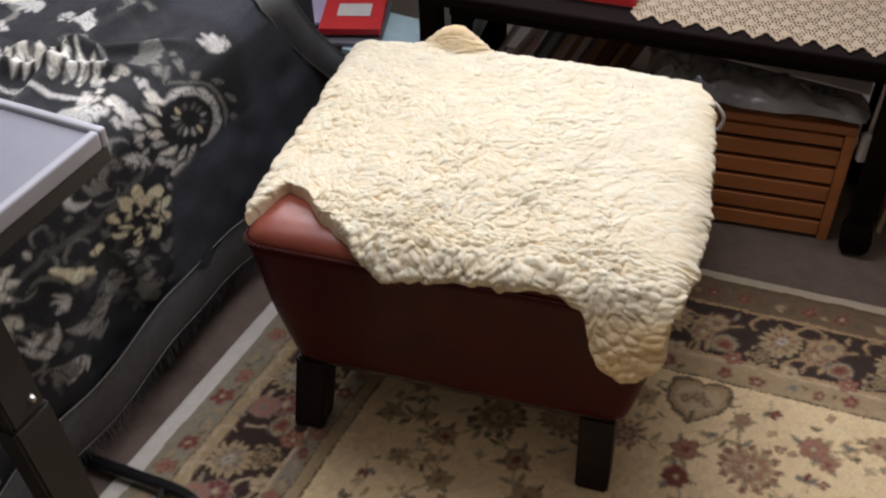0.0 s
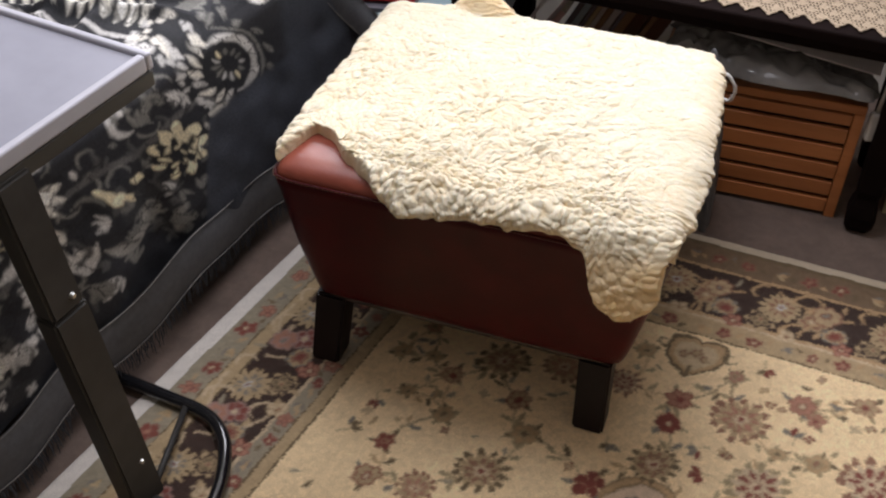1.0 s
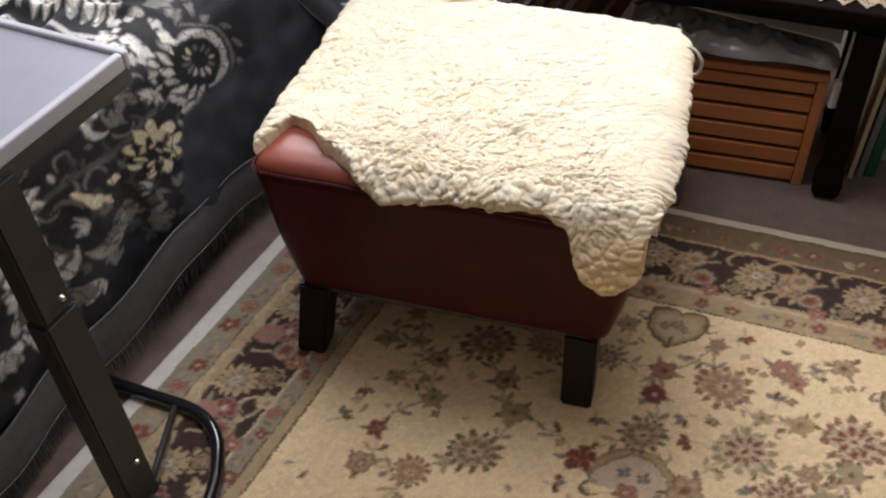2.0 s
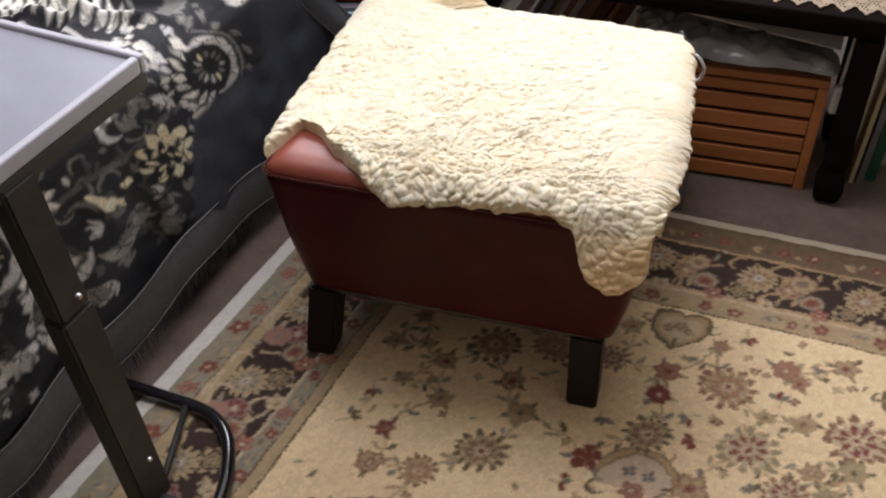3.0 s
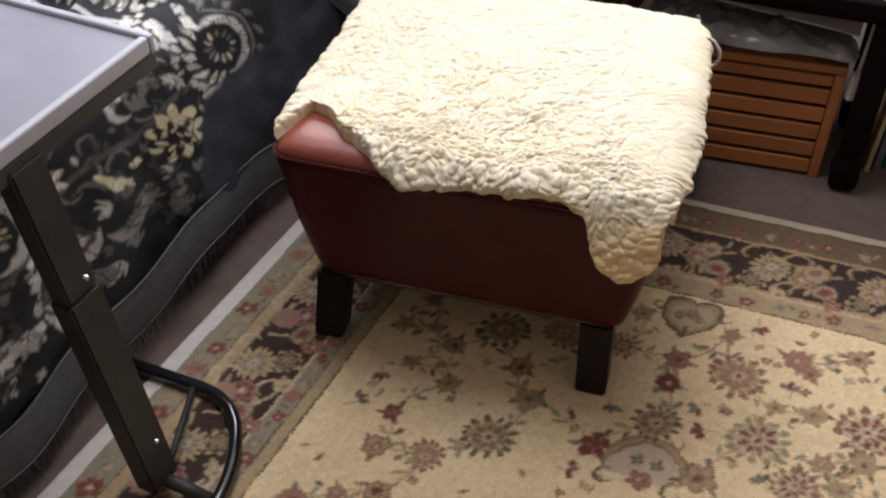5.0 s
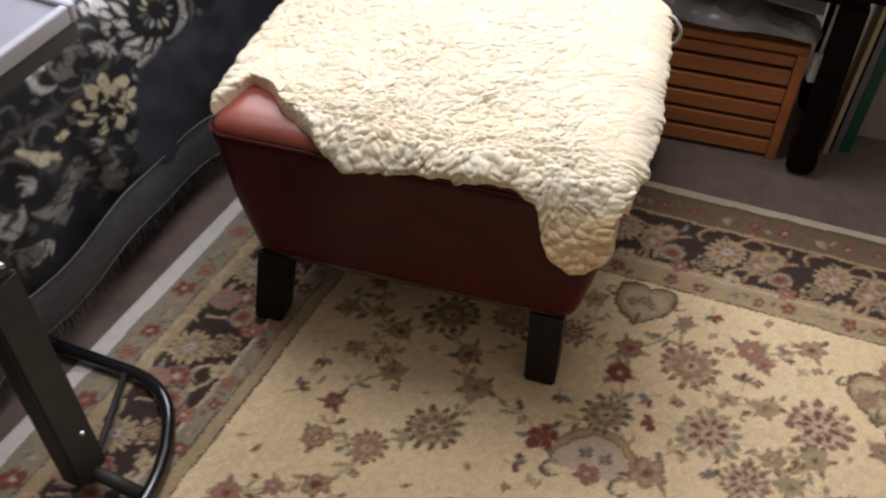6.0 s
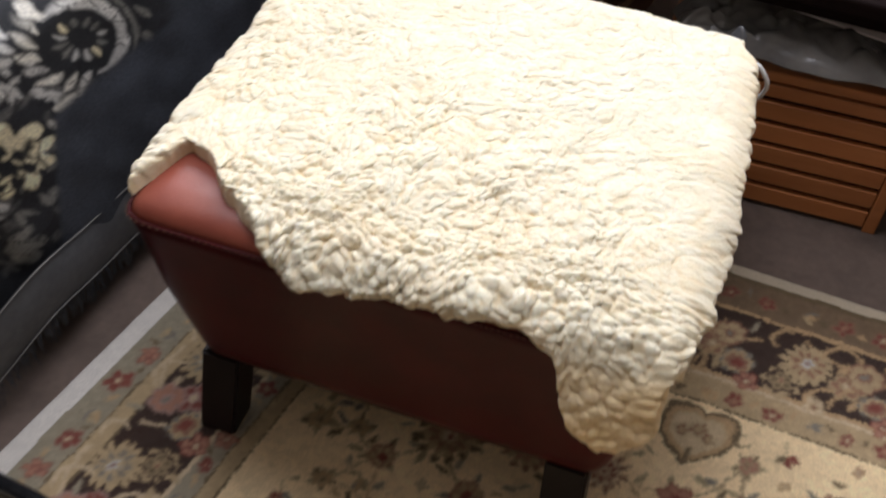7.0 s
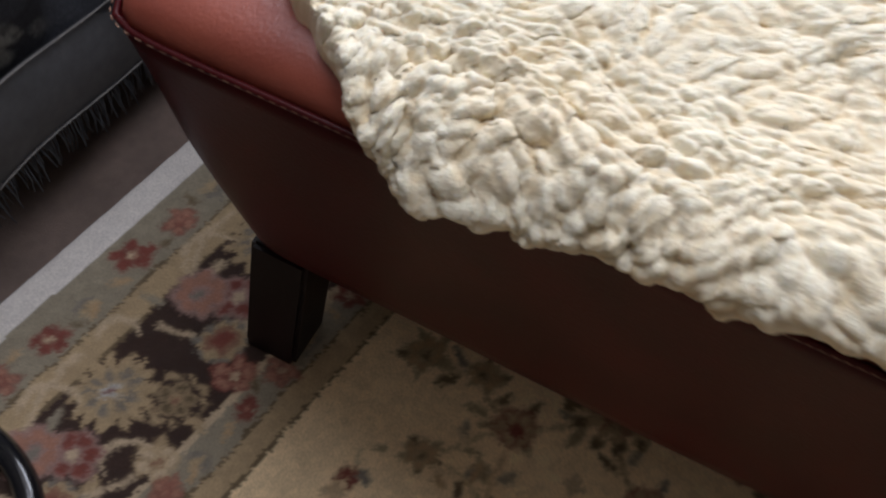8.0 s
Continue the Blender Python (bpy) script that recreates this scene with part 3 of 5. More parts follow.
    cl.c = 0.85 * cl.c + 0.15 * soft
    # single knots differ a little in their dye
    e1, e2, tone = cells(cl.u, cl.v, 0.0075, 16)
    cl.c *= (0.92 + 0.16 * tone)[..., None]
    # the bare edge: wide along the side, narrow along the far end
    cl.put((side_w < 0.054) * 1.0, (0.74, 0.69, 0.62))
    cl.put((far_w < 0.024) * 1.0, (0.56, 0.47, 0.34))
    cl.u, cl.v = u0, v0
    fade = value_noise(cl.u, cl.v, 0.12, 5) * 0.06 + value_noise(cl.u, cl.v, 0.012, 6) * 0.05
    dye = np.clip(cl.c * (1 + fade[..., None]), 0.01, 0.9)

    z = 0.0012 * value_noise(cl.u, cl.v, 0.18, 8) + 0.0006 * value_noise(cl.u, cl.v, 0.012, 9)
    edge = np.minimum.reduce([cl.u, cl.v, cl.u.max() - cl.u, cl.v.max() - cl.v])
    z = np.where(edge < 0.001, FLOOR_Z - 0.002, z - 0.002 * (1 - ease(edge, 0, 0.012)))
    us = cl.u + 0.004
    P = np.stack([RUG_O.x + us * RUG_U.x + cl.v * RUG_V.x, RUG_O.y + us * RUG_U.y + cl.v * RUG_V.y, z], -1)
    rug = sheet("rug", P[:, ::-1], M_RUG, dye=dye[:, ::-1])
    tagged(rug, "cream oriental rug with brown floral border", "rug")


build_rug()

# ---- the footstool ----
STOOL_M = pose(0.012, 1.448, 0, 0, 0, -9.0)
HW, HD, SEAM = 0.336, 0.289, 0.412


def superellipse(hx, hy, n, power=22.0):
    pts = []
    for k in range(n):
        a = 2 * math.pi * k / n
        c, s = math.cos(a), math.sin(a)
        f = (abs(c) ** power + abs(s) ** power) ** (-1 / power)
        pts.append((hx * f * c, hy * f * s))
    return pts


def ring_body(levels, n=240, power=22.0):
    """A closed hollow-free form from rings (z, half width, half depth)."""
    return np.array([[(x, y, z) for x, y in superellipse(hx, hy, n, power)] for z, hx, hy in levels]).transpose(1, 0, 2)


def build_stool():
    stool = thing("footstool", STOOL_M, "oxblood leather footstool with dark wooden legs under a sheepskin", "footstool")
    levels = [(0.140, 0.05, 0.05), (0.140, 0.262, 0.244), (0.142, 0.278, 0.260), (0.148, 0.285, 0.266)]
    for k in range(1, 17):
        f = k / 16
        levels.append((0.148 + f * (SEAM - 0.152), 0.285 + (HW - 0.285) * f ** 0.85, 0.266 + (HD - 0.266) * f ** 0.8))
    levels.append((SEAM, HW - 0.006, HD - 0.006))
    levels.append((SEAM, 0.05, 0.05))
    P = ring_body(levels)
    h = 0.0022 * value_noise(P[..., 0] * 1 + P[..., 1], P[..., 2], 0.09, 21)
    P[..., 0] *= 1 + h * 2
    P[..., 1] *= 1 + h * 2
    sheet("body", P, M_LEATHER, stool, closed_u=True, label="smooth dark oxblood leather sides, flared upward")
    dome = []
    for k in range(0, 15):
        f = k / 14
        a = f * math.pi / 2
        dome.append((SEAM - 0.004 + 0.030 * math.sin(a) ** 0.8, HW - 0.004 - 0.045 * (1 - math.cos(a)), HD - 0.004 - 0.045 * (1 - math.cos(a))))
    dome += [(SEAM + 0.027, 0.2, 0.16), (SEAM + 0.028, 0.03, 0.02)]
    sheet("cushion", ring_body(dome), M_LEATHER_TOP, stool, closed_u=True, label="reddish brown worn leather cushion top, coloured as lit from above")
    part("piping", tube([(x, y, SEAM - 0.001) for x, y in superellipse(HW - 0.001, HD - 0.001, 160)], 0.0026, 8, closed=True), M_LEATHER, stool, smooth=True)
    # stitches along the front and left of the seam
    ring = superellipse(HW + 0.0012, HD + 0.0012, 720)
    bm = bmesh.new()
    for k in range(0, 720, 2):
        a, b = ring[k], ring[(k + 1) % 720]
        tube([(a[0], a[1], SEAM - 0.0005), (b[0], b[1], SEAM - 0.0005)], 0.00045, 5, bm=bm)
    part("stitching", bm, M_THREAD, stool, "tan thread along the seam")
    part("welt", tube([(x, y, 0.1415) for x, y in superellipse(0.2765, 0.2585, 160)], 0.0035, 8, closed=True), M_RAIL, stool, "glossy dark welt round the lower edge", smooth=True)
    part("base_rail", box(-0.275, 0.264, -0.2575, 0.2575, 0.127, 0.1405, 0.005, 3), M_RAIL, stool, "glossy dark stained wooden base rail")
    for sx in (-1, 1):
        for sy in (-1, 1):
            bm = bmesh.new()
            top = [(0.218, 0.204), (0.276, 0.204), (0.276, 0.262), (0.218, 0.262)]
            low = [(0.226, 0.244), (0.281, 0.244), (0.281, 0.300), (0.226, 0.300)]
            vt = [bm.verts.new((sx * x - 0.009, sy * y, 0.1385)) for x, y in top]
            vl = [bm.verts.new((sx * x - 0.009, sy * y, -0.001)) for x, y in low]
            bm.faces.new(vt)
            bm.faces.new(vl[::-1])
            for k in range(4):
                bm.faces.new((vt[k], vl[k], vl[(k + 1) % 4], vt[(k + 1) % 4]))
            bmesh.ops.recalc_face_normals(bm, faces=bm.faces[:])
            bmesh.ops.bevel(bm, geom=bm.edges[:], offset=0.004, segments=2, affect="EDGES")
            part("leg", bm, M_WOOD, stool)
    return stool


build_stool()


# ---- the sheepskin ----
def fold(d, r):
    """The way across and the drop of a sheet that bends over an edge, d past the start of the bend."""
    t = np.clip(d, 0, r * math.pi / 2) / r
    rest = np.clip(d - r * math.pi / 2, 0, None)
    return np.where(d < 0, d, r * np.sin(t)), r * (1 - np.cos(t)) + rest


def build_sheepskin():
    nu, nv = 700, 640
    p, q = np.meshgrid(np.linspace(0, 1, nu), np.linspace(0, 1, nv), indexing="ij")
    wide = -HW + 2 * HW * p
    # how far the skin reaches past the cushion's edge, in metres along the skin
    front = np.interp(wide[:, 0], (-0.336, -0.318, -0.300, -0.265, -0.22, -0.18, -0.14, -0.10, -0.05, 0.0, 0.10, 0.17, 0.213, 0.231, 0.248, 0.280, 0.312, 0.328, 0.336),
                      (-0.022, -0.052, -0.108, -0.090, -0.050, -0.020, 0.006, 0.024, 0.022, 0.013, 0.010, 0.006, 0.020, 0.060, 0.086, 0.097, 0.086, 0.064, 0.042))
    back = np.interp(wide[:, 0], (-0.336, -0.24, -0.17, -0.12, -0.05, 0.1, 0.25, 0.336), (0.0, 0.03, 0.06, 0.06, 0.03, 0.035, 0.03, 0.005))
    along = -HD + 2 * HD * q[0]
    left = np.interp(along, (-0.28, -0.22, -0.1, 0.05, 0.2, 0.28), (-0.006, 0.0, 0.0, -0.002, 0.003, 0.003))
    right = np.interp(along, (-0.28, -0.2, -0.05, 0.1, 0.22, 0.28), (-0.010, 0.002, 0.014, 0.008, -0.006, -0.032))

    def blur(v, n):
        k = np.hanning(n)
        return np.convolve(np.pad(v, n // 2, mode="edge"), k / k.sum(), mode="valid")[:len(v)]

    def wavy(n, seed):
        t = np.arange(n) / n * 0.7
        return 0.0035 * value_noise(t, 0 * t, 0.014, seed) + 0.004 * value_noise(t, 0 * t, 0.045, seed + 1)

    front, back = blur(front, 23) + wavy(nu, 31), blur(back, 71) + wavy(nu, 33)
    left, right = blur(left, 71) + wavy(nv, 35), blur(right, 71) + wavy(nv, 37)
    a = -HW - left[None, :] + (2 * HW + left + right)[None, :] * p
    b = -HD - front[:, None] + (2 * HD + front + back)[:, None] * q
    r = 0.045
    hx, dx = fold(np.abs(a) - (HW - r * 0.75), r)
    hy, dy = fold(np.abs(b) - (HD - r * 0.75), r)
    top = SEAM + 0.030 - 0.006 * (a / HW) ** 2 - 0.004 * (b / HD) ** 2
    X = np.sign(a) * (HW - r * 0.75 + hx)
    Y = np.sign(b) * (HD - r * 0.75 + hy)
    Z = top - np.hypot(dx, dy) - 0.25 * np.minimum(dx, dy)
    # the front flap swings out from the leather
    Y -= 0.34 * np.clip(dy - 0.02, 0, None) * (b < 0) * ease(a, 0.19, 0.25)
    # a shank flap at the far side stands up a little
    Z += 0.085 * np.exp(-((a + 0.15) / 0.05) ** 2) * ease(b, HD - 0.03, HD + 0.05)
    P = np.stack([X, Y, Z], -1)
    N = np.cross(np.gradient(P, axis=0), np.gradient(P, axis=1))
    N /= np.linalg.norm(N, axis=-1, keepdims=True) + 1e-9

    # the pile: rounded clumps of three sizes, drawn out sideways towards the far side
    rim = np.minimum.reduce([p * 0.70, (1 - p) * 0.70, q * 0.60, (1 - q) * 0.60])
    swell = np.sqrt(np.clip(1 - (1 - np.clip(rim / 0.017, 0, 1)) ** 2, 0, 1))
    wx = a + 0.012 * value_noise(a, b, 0.05, 41) + 0.0035 * value_noise(a, b, 0.018, 42) + 0.001 * value_noise(a, b, 0.007, 47)
    wy = b + 0.012 * value_noise(a, b, 0.05, 43) + 0.0035 * value_noise(a, b, 0.018, 44) + 0.001 * value_noise(a, b, 0.007, 48)
    wy = wy - 0.7 * np.clip(-b - (HD - 0.09), 0, None)      # closer curls where the skin is stretched over the front
    far = ease(b + 0.5 * a, -0.12, 0.20)
    ca, sa = math.cos(0.3), math.sin(0.3)
    gx, gy = (ca * wx + sa * wy) * (1.0 - 0.25 * far), -sa * wx + ca * wy

    def domes(scale, seed, reach=1.25):
        """Overlapping puffs: the highest of the near ones shows."""
        rg = np.random.default_rng(seed)
        jx, jy, lift = rg.uniform(0, 1, (64, 64)), rg.uniform(0, 1, (64, 64)), rg.uniform(0, 1, (64, 64))
        u, v = gx / scale + seed, gy / scale
        iu, iv = np.floor(u).astype(int), np.floor(v).astype(int)
        best, second, who = np.full(u.shape, -1.0), np.full(u.shape, -1.0), np.zeros(u.shape)
        for di in (-1, 0, 1):
            for dj in (-1, 0, 1):
                m, n = (iu + di) % 64, (iv + dj) % 64
                d = np.hypot(iu + di + jx[m, n] - u, iv + dj + jy[m, n] - v)
                puff = np.sqrt(np.clip(1 - (d / reach) ** 2, 0, 1)) + 0.5 * lift[m, n] - 0.5
                up = puff > best
                second = np.where(up, best, np.maximum(second, puff))
                best, who = np.where(up, puff, best), np.where(up, lift[m, n], who)
        return best, who, best - second

    c1, t1, k1 = domes(0.024, 51, 1.1)
    c2, t2, k2 = domes(0.0105, 52, 0.95)
    c3, t3, k3 = domes(0.0050, 53, 1.0)
    big = value_noise(a, b, 0.10, 54) + 0.6 * value_noise(a, b, 0.045, 55)
    patchy = 0.75 + 0.35 * value_noise(a, b, 0.07, 56)
    flap = ease(dy, 0.0, 0.03) * (b < 0) * ease(a, 0.15, 0.22)
    calm = (1 - 0.22 * far) * patchy * (1 - 0.55 * flap) * (1 - 0.55 * ease(a, HW - 0.07, HW - 0.01))
    roll = ease(-b, HD - 0.10, HD - 0.03)      # the curls stand up where the skin bends over the front
    calm = calm * (1 + 0.2 * roll * (1 - flap))
    height = 0.0225 + 0.0035 * big + 0.0042 * roll * (np.maximum(c2, -0.1) - 0.4) + calm * (0.0095 * (c1 - 0.6) + 0.0056 * (np.maximum(c2, -0.1) - 0.5) + 0.0026 * (np.maximum(c3, -0.1) - 0.5))
    height += 0.0004 * value_noise(a, b, 0.0045, 57)
    # a rounded lip past the skin's own edge
    dists = (p * 0.70, (1 - p) * 0.70, q * 0.60, (1 - q) * 0.60)
    tp, tq = np.gradient(P, axis=0), np.gradient(P, axis=1)
    tp /= np.linalg.norm(tp, axis=-1, keepdims=True) + 1e-9
    tq /= np.linalg.norm(tq, axis=-1, keepdims=True) + 1e-9
    lip = sum(np.exp(-dd / 0.012)[..., None] * way for dd, way in zip(dists, (-tp, tp, -tq, tq)))
    lip /= np.maximum(np.linalg.norm(lip, axis=-1, keepdims=True), 1e-6)
    bulge = 0.009 * np.sin(math.pi * np.clip(rim / 0.030, 0, 1)) * (0.5 + 0.65 * c2)
    S = P + N * (swell * height)[..., None] + lip * bulge[..., None]
    nudge = calm * swell * 0.004
    S[..., 0] += nudge * (t2 - 0.5) + 0.5 * nudge * (t3 - 0.5)
    S[..., 1] += nudge * (t1 - 0.5)
    # tan dye: yellowed shank flaps and thin rim; the right side's tan paints its shade
    tan = np.clip(1.0 * ease(dy, 0.004, 0.040) * (b < 0) * ease(a, 0.12, 0.22) + 0.75 * np.exp(-((a + 0.15) / 0.06) ** 2) * ease(b, HD - 0.04, HD + 0.01)
                  + 0.85 * ease(a, HW - 0.045, HW + 0.015) * (0.35 + 0.65 * ease(b, -0.02, 0.2)) + 0.5 * (1 - ease(rim, 0.0, 0.016)), 0, 1)
    tan = np.clip(tan * (0.8 + 0.3 * value_noise(a, b, 0.03, 58)) + 0.12 * (value_noise(a, b, 0.06, 59) > 0.35), 0, 1)[..., None]
    dye = np.array((0.82, 0.77, 0.60)) * (1 - tan) + np.array((0.92, 0.66, 0.34)) * tan
    crease_shade = np.clip(0.22 * (1 - ease(k1, 0.0, 0.2)) + 0.26 * (1 - ease(k2, 0.0, 0.25)) + 0.14 * (1 - ease(k3, 0.0, 0.3)) + 0.28 * (1 - ease(c2, 0.2, 0.6)), 0, 1)[..., None] * (1 - 0.5 * far[..., None])      # the creases' warm shade put into the dye, over the root's own yellow
    dye = dye * (1 - crease_shade) + np.array((0.74, 0.55, 0.28)) * crease_shade
    dye = dye * (1 + 0.05 * value_noise(a, b, 0.03, 60) + 0.04 * (t2 - 0.5))[..., None]

    skin = thing("sheepskin", STOOL_M, "cream sheepskin rug draped over the leather footstool", "sheepskin")
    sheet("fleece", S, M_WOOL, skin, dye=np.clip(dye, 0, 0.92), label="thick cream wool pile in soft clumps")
    sheet("hide", (P + N * 0.0012)[::5, ::5][:, ::-1], M_HIDE, skin, label="tan suede underside")


build_sheepskin()

# ---- the sofa and its throw ----
SOFA_P, SOFA_D, SOFA_N = Vector((-0.631, 1.2)), Vector((0.299, 0.954)), Vector((0.954, -0.299))
SOFA_TOP = 0.535


def sofa_point(s, out, z):
    return (SOFA_P.x + s * SOFA_D.x + out * SOFA_N.x, SOFA_P.y + s * SOFA_D.y + out * SOFA_N.y, z)


SOFA_M = pose(SOFA_P.x, SOFA_P.y, FLOOR_Z, 0, 0, math.degrees(math.atan2(SOFA_D.y, SOFA_D.x)))


def build_sofa():
    sofa = thing("sofa", SOFA_M, "low charcoal upholstered sofa covered by a throw", "sofa")
    part("seat_base", box(-1.05, 0.86, 0.035, 0.95, 0.07, 0.30, 0.03, 4), M_SOFA, sofa, smooth=True)
    part("seat_cushion", box(-1.04, 0.84, 0.03, 0.72, 0.302, SOFA_TOP - 0.005, 0.05, 5), M_SOFA, sofa, smooth=True)
    part("backrest", box(-1.05, 0.86, 0.722, 0.96, 0.302, 0.82, 0.06, 5), M_SOFA, sofa, smooth=True)
    for x in (-1.0, 0.78):
        for y in (0.08, 0.86):
            part("foot", box(x, x + 0.05, y, y + 0.05, 0, 0.072, 0.006), M_WOOD, sofa)


build_sofa()

GREY, BONE, GOLD = (0.54, 0.53, 0.505), (0.72, 0.69, 0.61), (0.80, 0.71, 0.48)


def build_throw():
    step, s0 = 0.0035, -0.85
    nu, nv = 432, 268
    flat = 0.55
    cl = Cloth(nu, nv, step, (0.023, 0.024, 0.028))
    r = random.Random(5)

    def at(s, w):
        """Cloth place from the way along the sofa and the depth over its edge."""
        return (s - s0) / (0.60 + 0.72 * max(w, 0) - s0) * nu * step, w + flat

    plain_u, plain_v = cl.u.copy(), cl.v.copy()
    cl.u = plain_u + 0.005 * value_noise(plain_u, plain_v, 0.035, 65) + 0.003 * value_noise(plain_u, plain_v, 0.013, 66)
    cl.v = plain_v + 0.005 * value_noise(plain_u, plain_v, 0.035, 67) + 0.003 * value_noise(plain_u, plain_v, 0.013, 68)
    # soft grey clouding between the motifs
    n = value_noise(cl.u, cl.v, 0.05, 71) + 0.6 * value_noise(cl.u, cl.v, 0.022, 72)
    cl.put(np.clip(n * 1.6 - 1.1, 0, 0.35), (0.06, 0.06, 0.058))
    DIM = (0.19, 0.187, 0.17)
    DARK = (0.020, 0.021, 0.024)
    # scattered leaves, hooks and spots over the seat and the far end of the drop
    for k in range(230):
        s, w = r.uniform(s0, 0.45), r.uniform(-0.55, 0.36)
        if w > -0.03 and s > -0.24:
            continue
        u, v = at(s, w)
        kind = r.random()
        col = r.choice((GREY, GREY, BONE, DIM))
        if kind < 0.45:
            t0, m = r.uniform(0, 6.2), r.randint(3, 6)
            for j in range(m):
                t = t0 + j * 0.42
                cl.leaf(u + 0.026 * math.cos(t), v + 0.026 * math.sin(t), r.uniform(0.036, 0.060), r.uniform(0.013, 0.022), t, col)
        elif kind < 0.75:
            a0, rad = r.uniform(0, 6.2), r.uniform(0.025, 0.055)
            cl.arc(u, v, rad, a0, a0 + r.uniform(2.2, 4.2), r.uniform(0.010, 0.017), col)
        else:
            for j in range(5):
                cl.petals(u + r.uniform(-0.035, 0.035), v + r.uniform(-0.03, 0.03), r.uniform(0.005, 0.012), 4, r.uniform(0, 3), col, 0.35)

    def ground(s, w, rs, rw):
        u, v = at(s, w)
        cl.put(1 - ease(np.hypot((cl.u - u) / rs, (cl.v - v) / rw), 0.8, 1.0), DARK)

    def blade(s, w, length, width, turn, col):
        cl.leaf(*at(s, w), length, width, turn, col)

    def spray(s, w, turn, count, length, width, col, spread=0.45):
        u, v = at(s, w)
        for k in range(count):
            t = turn + (k - (count - 1) / 2) * spread
            cl.leaf(u + 0.55 * length * math.cos(t), v + 0.55 * length * math.sin(t), length * r.uniform(0.8, 1.1), width * r.uniform(0.8, 1.2), t, col)

    # faint small leaves and hooks between the large motifs
    for k in range(130):
        s, w = r.uniform(-0.40, 0.24), r.uniform(0.0, 0.33)
        if r.random() < 0.6:
            spray(s, w, r.uniform(0, 6.2), r.randint(1, 3), r.uniform(0.022, 0.038), r.uniform(0.008, 0.013), r.choice(((0.09, 0.09, 0.088), DIM, GREY)), 0.6)
        else:
            a0 = r.uniform(0, 6.2)
            cl.arc(*at(s, w), r.uniform(0.014, 0.026), a0, a0 + 3.0, 0.008, r.choice(((0.08, 0.08, 0.078), DIM)))
    # one large repeat of the pattern on the drop, twice along the sofa
    for o in (0.0, -0.60):
        # the vine
        for (sa, wa), (sb, wb), bend in (((-0.30, 0.16), (-0.166, 0.100), 0.10), ((-0.166, 0.100), (-0.041, 0.092), -0.12), ((-0.041, 0.092), (0.081, 0.111), 0.10), ((0.081, 0.111), (0.229, 0.104), -0.12), ((0.229, 0.104), (0.31, 0.15), 0.2)):
            a, b = at(o + sa, wa), at(o + sb, wb)
            cl.curve(a[0], a[1], b[0], b[1], bend, 0.012, (0.11, 0.108, 0.105))
        # the ringed flower: a broad hook round a dark eye with short dashes, petals standing off it
        u, v = at(o + 0.305, 0.075)
        cl.petals(u, v, 0.080, 9, 0.3, DARK, 0.2)
        cl.arc(u, v, 0.066, -1.9, 1.9, 0.020, GREY)
        cl.arc(u, v, 0.088, -1.3, 1.2, 0.008, DIM)
        for k in range(12):
            t = k * 0.524
            cl.leaf(u + 0.030 * math.cos(t), v + 0.030 * math.sin(t), 0.022, 0.0075, t, r.choice((DIM, GREY, GOLD)))
        for k in range(7):
            t = 2.2 + k * 0.34
            cl.leaf(u + 0.080 * math.cos(t), v + 0.075 * math.sin(t), 0.040, 0.015, t + 0.4, r.choice((GREY, BONE)))
            cl.leaf(u + 0.112 * math.cos(t), v + 0.105 * math.sin(t), 0.026, 0.011, t - 0.5, r.choice((GREY, DIM)))
        for k in range(5):
            t = -1.2 + k * 0.5
            cl.leaf(u + 0.108 * math.cos(t), v + 0.100 * math.sin(t), 0.032, 0.013, t + 1.0, DIM)
        spray(o + 0.43, 0.015, -1.2, 4, 0.045, 0.017, GREY, 0.5)
        blade(o + 0.262, 0.150, 0.060, 0.026, 0.25, BONE)
        blade(o + 0.225, 0.165, 0.040, 0.016, 1.2, BONE)
        cl.arc(*at(o + 0.455, 0.20), 0.030, -1.5, 1.6, 0.011, (0.08, 0.08, 0.08))
        # scrolled leaves above the vine
        cl.arc(*at(o + 0.03, 0.040), 0.026, 1.2, 5.0, 0.014, GREY)
        cl.arc(*at(o + 0.105, 0.058), 0.028, 2.4, 6.0, 0.013, DIM)
        spray(o + 0.065, 0.070, -1.2, 3, 0.040, 0.014, DIM, 0.6)
        spray(o + 0.175, 0.060, 2.4, 4, 0.036, 0.013, GREY, 0.5)
        for k in range(9):
            cl.petals(*at(o + r.uniform(-0.02, 0.20), r.uniform(0.005, 0.07)), r.uniform(0.006, 0.010), 4, r.uniform(0, 3), r.choice((GREY, DIM)), 0.35)
        # the yellowish flower with its dark heart, and two upright leaves
        u, v = at(o + 0.140, 0.162)
        cl.petals(u, v, 0.066, 9, 0.4, GOLD, 0.40, 0.95)
        cl.petals(u - 0.018, v + 0.004, 0.043, 7, 1.0, DARK, 0.45)
        for k in range(6):
            t = 0.3 + k * 1.05
            cl.leaf(u - 0.018 + 0.020 * math.cos(t), v + 0.004 + 0.020 * math.sin(t), 0.020, 0.008, t + 0.8, GOLD)
        for k in range(7):
            cl.leaf(u + r.uniform(-0.05, 0.06), v + r.uniform(-0.05, 0.05), r.uniform(0.03, 0.05), r.uniform(0.006, 0.011), r.uniform(0, 3.1), DARK)
        blade(o - 0.040, 0.150, 0.075, 0.024, 1.25, GOLD)
        blade(o - 0.004, 0.172, 0.062, 0.020, 1.05, GOLD)
        blade(o + 0.030, 0.155, 0.040, 0.016, 0.8, GOLD)
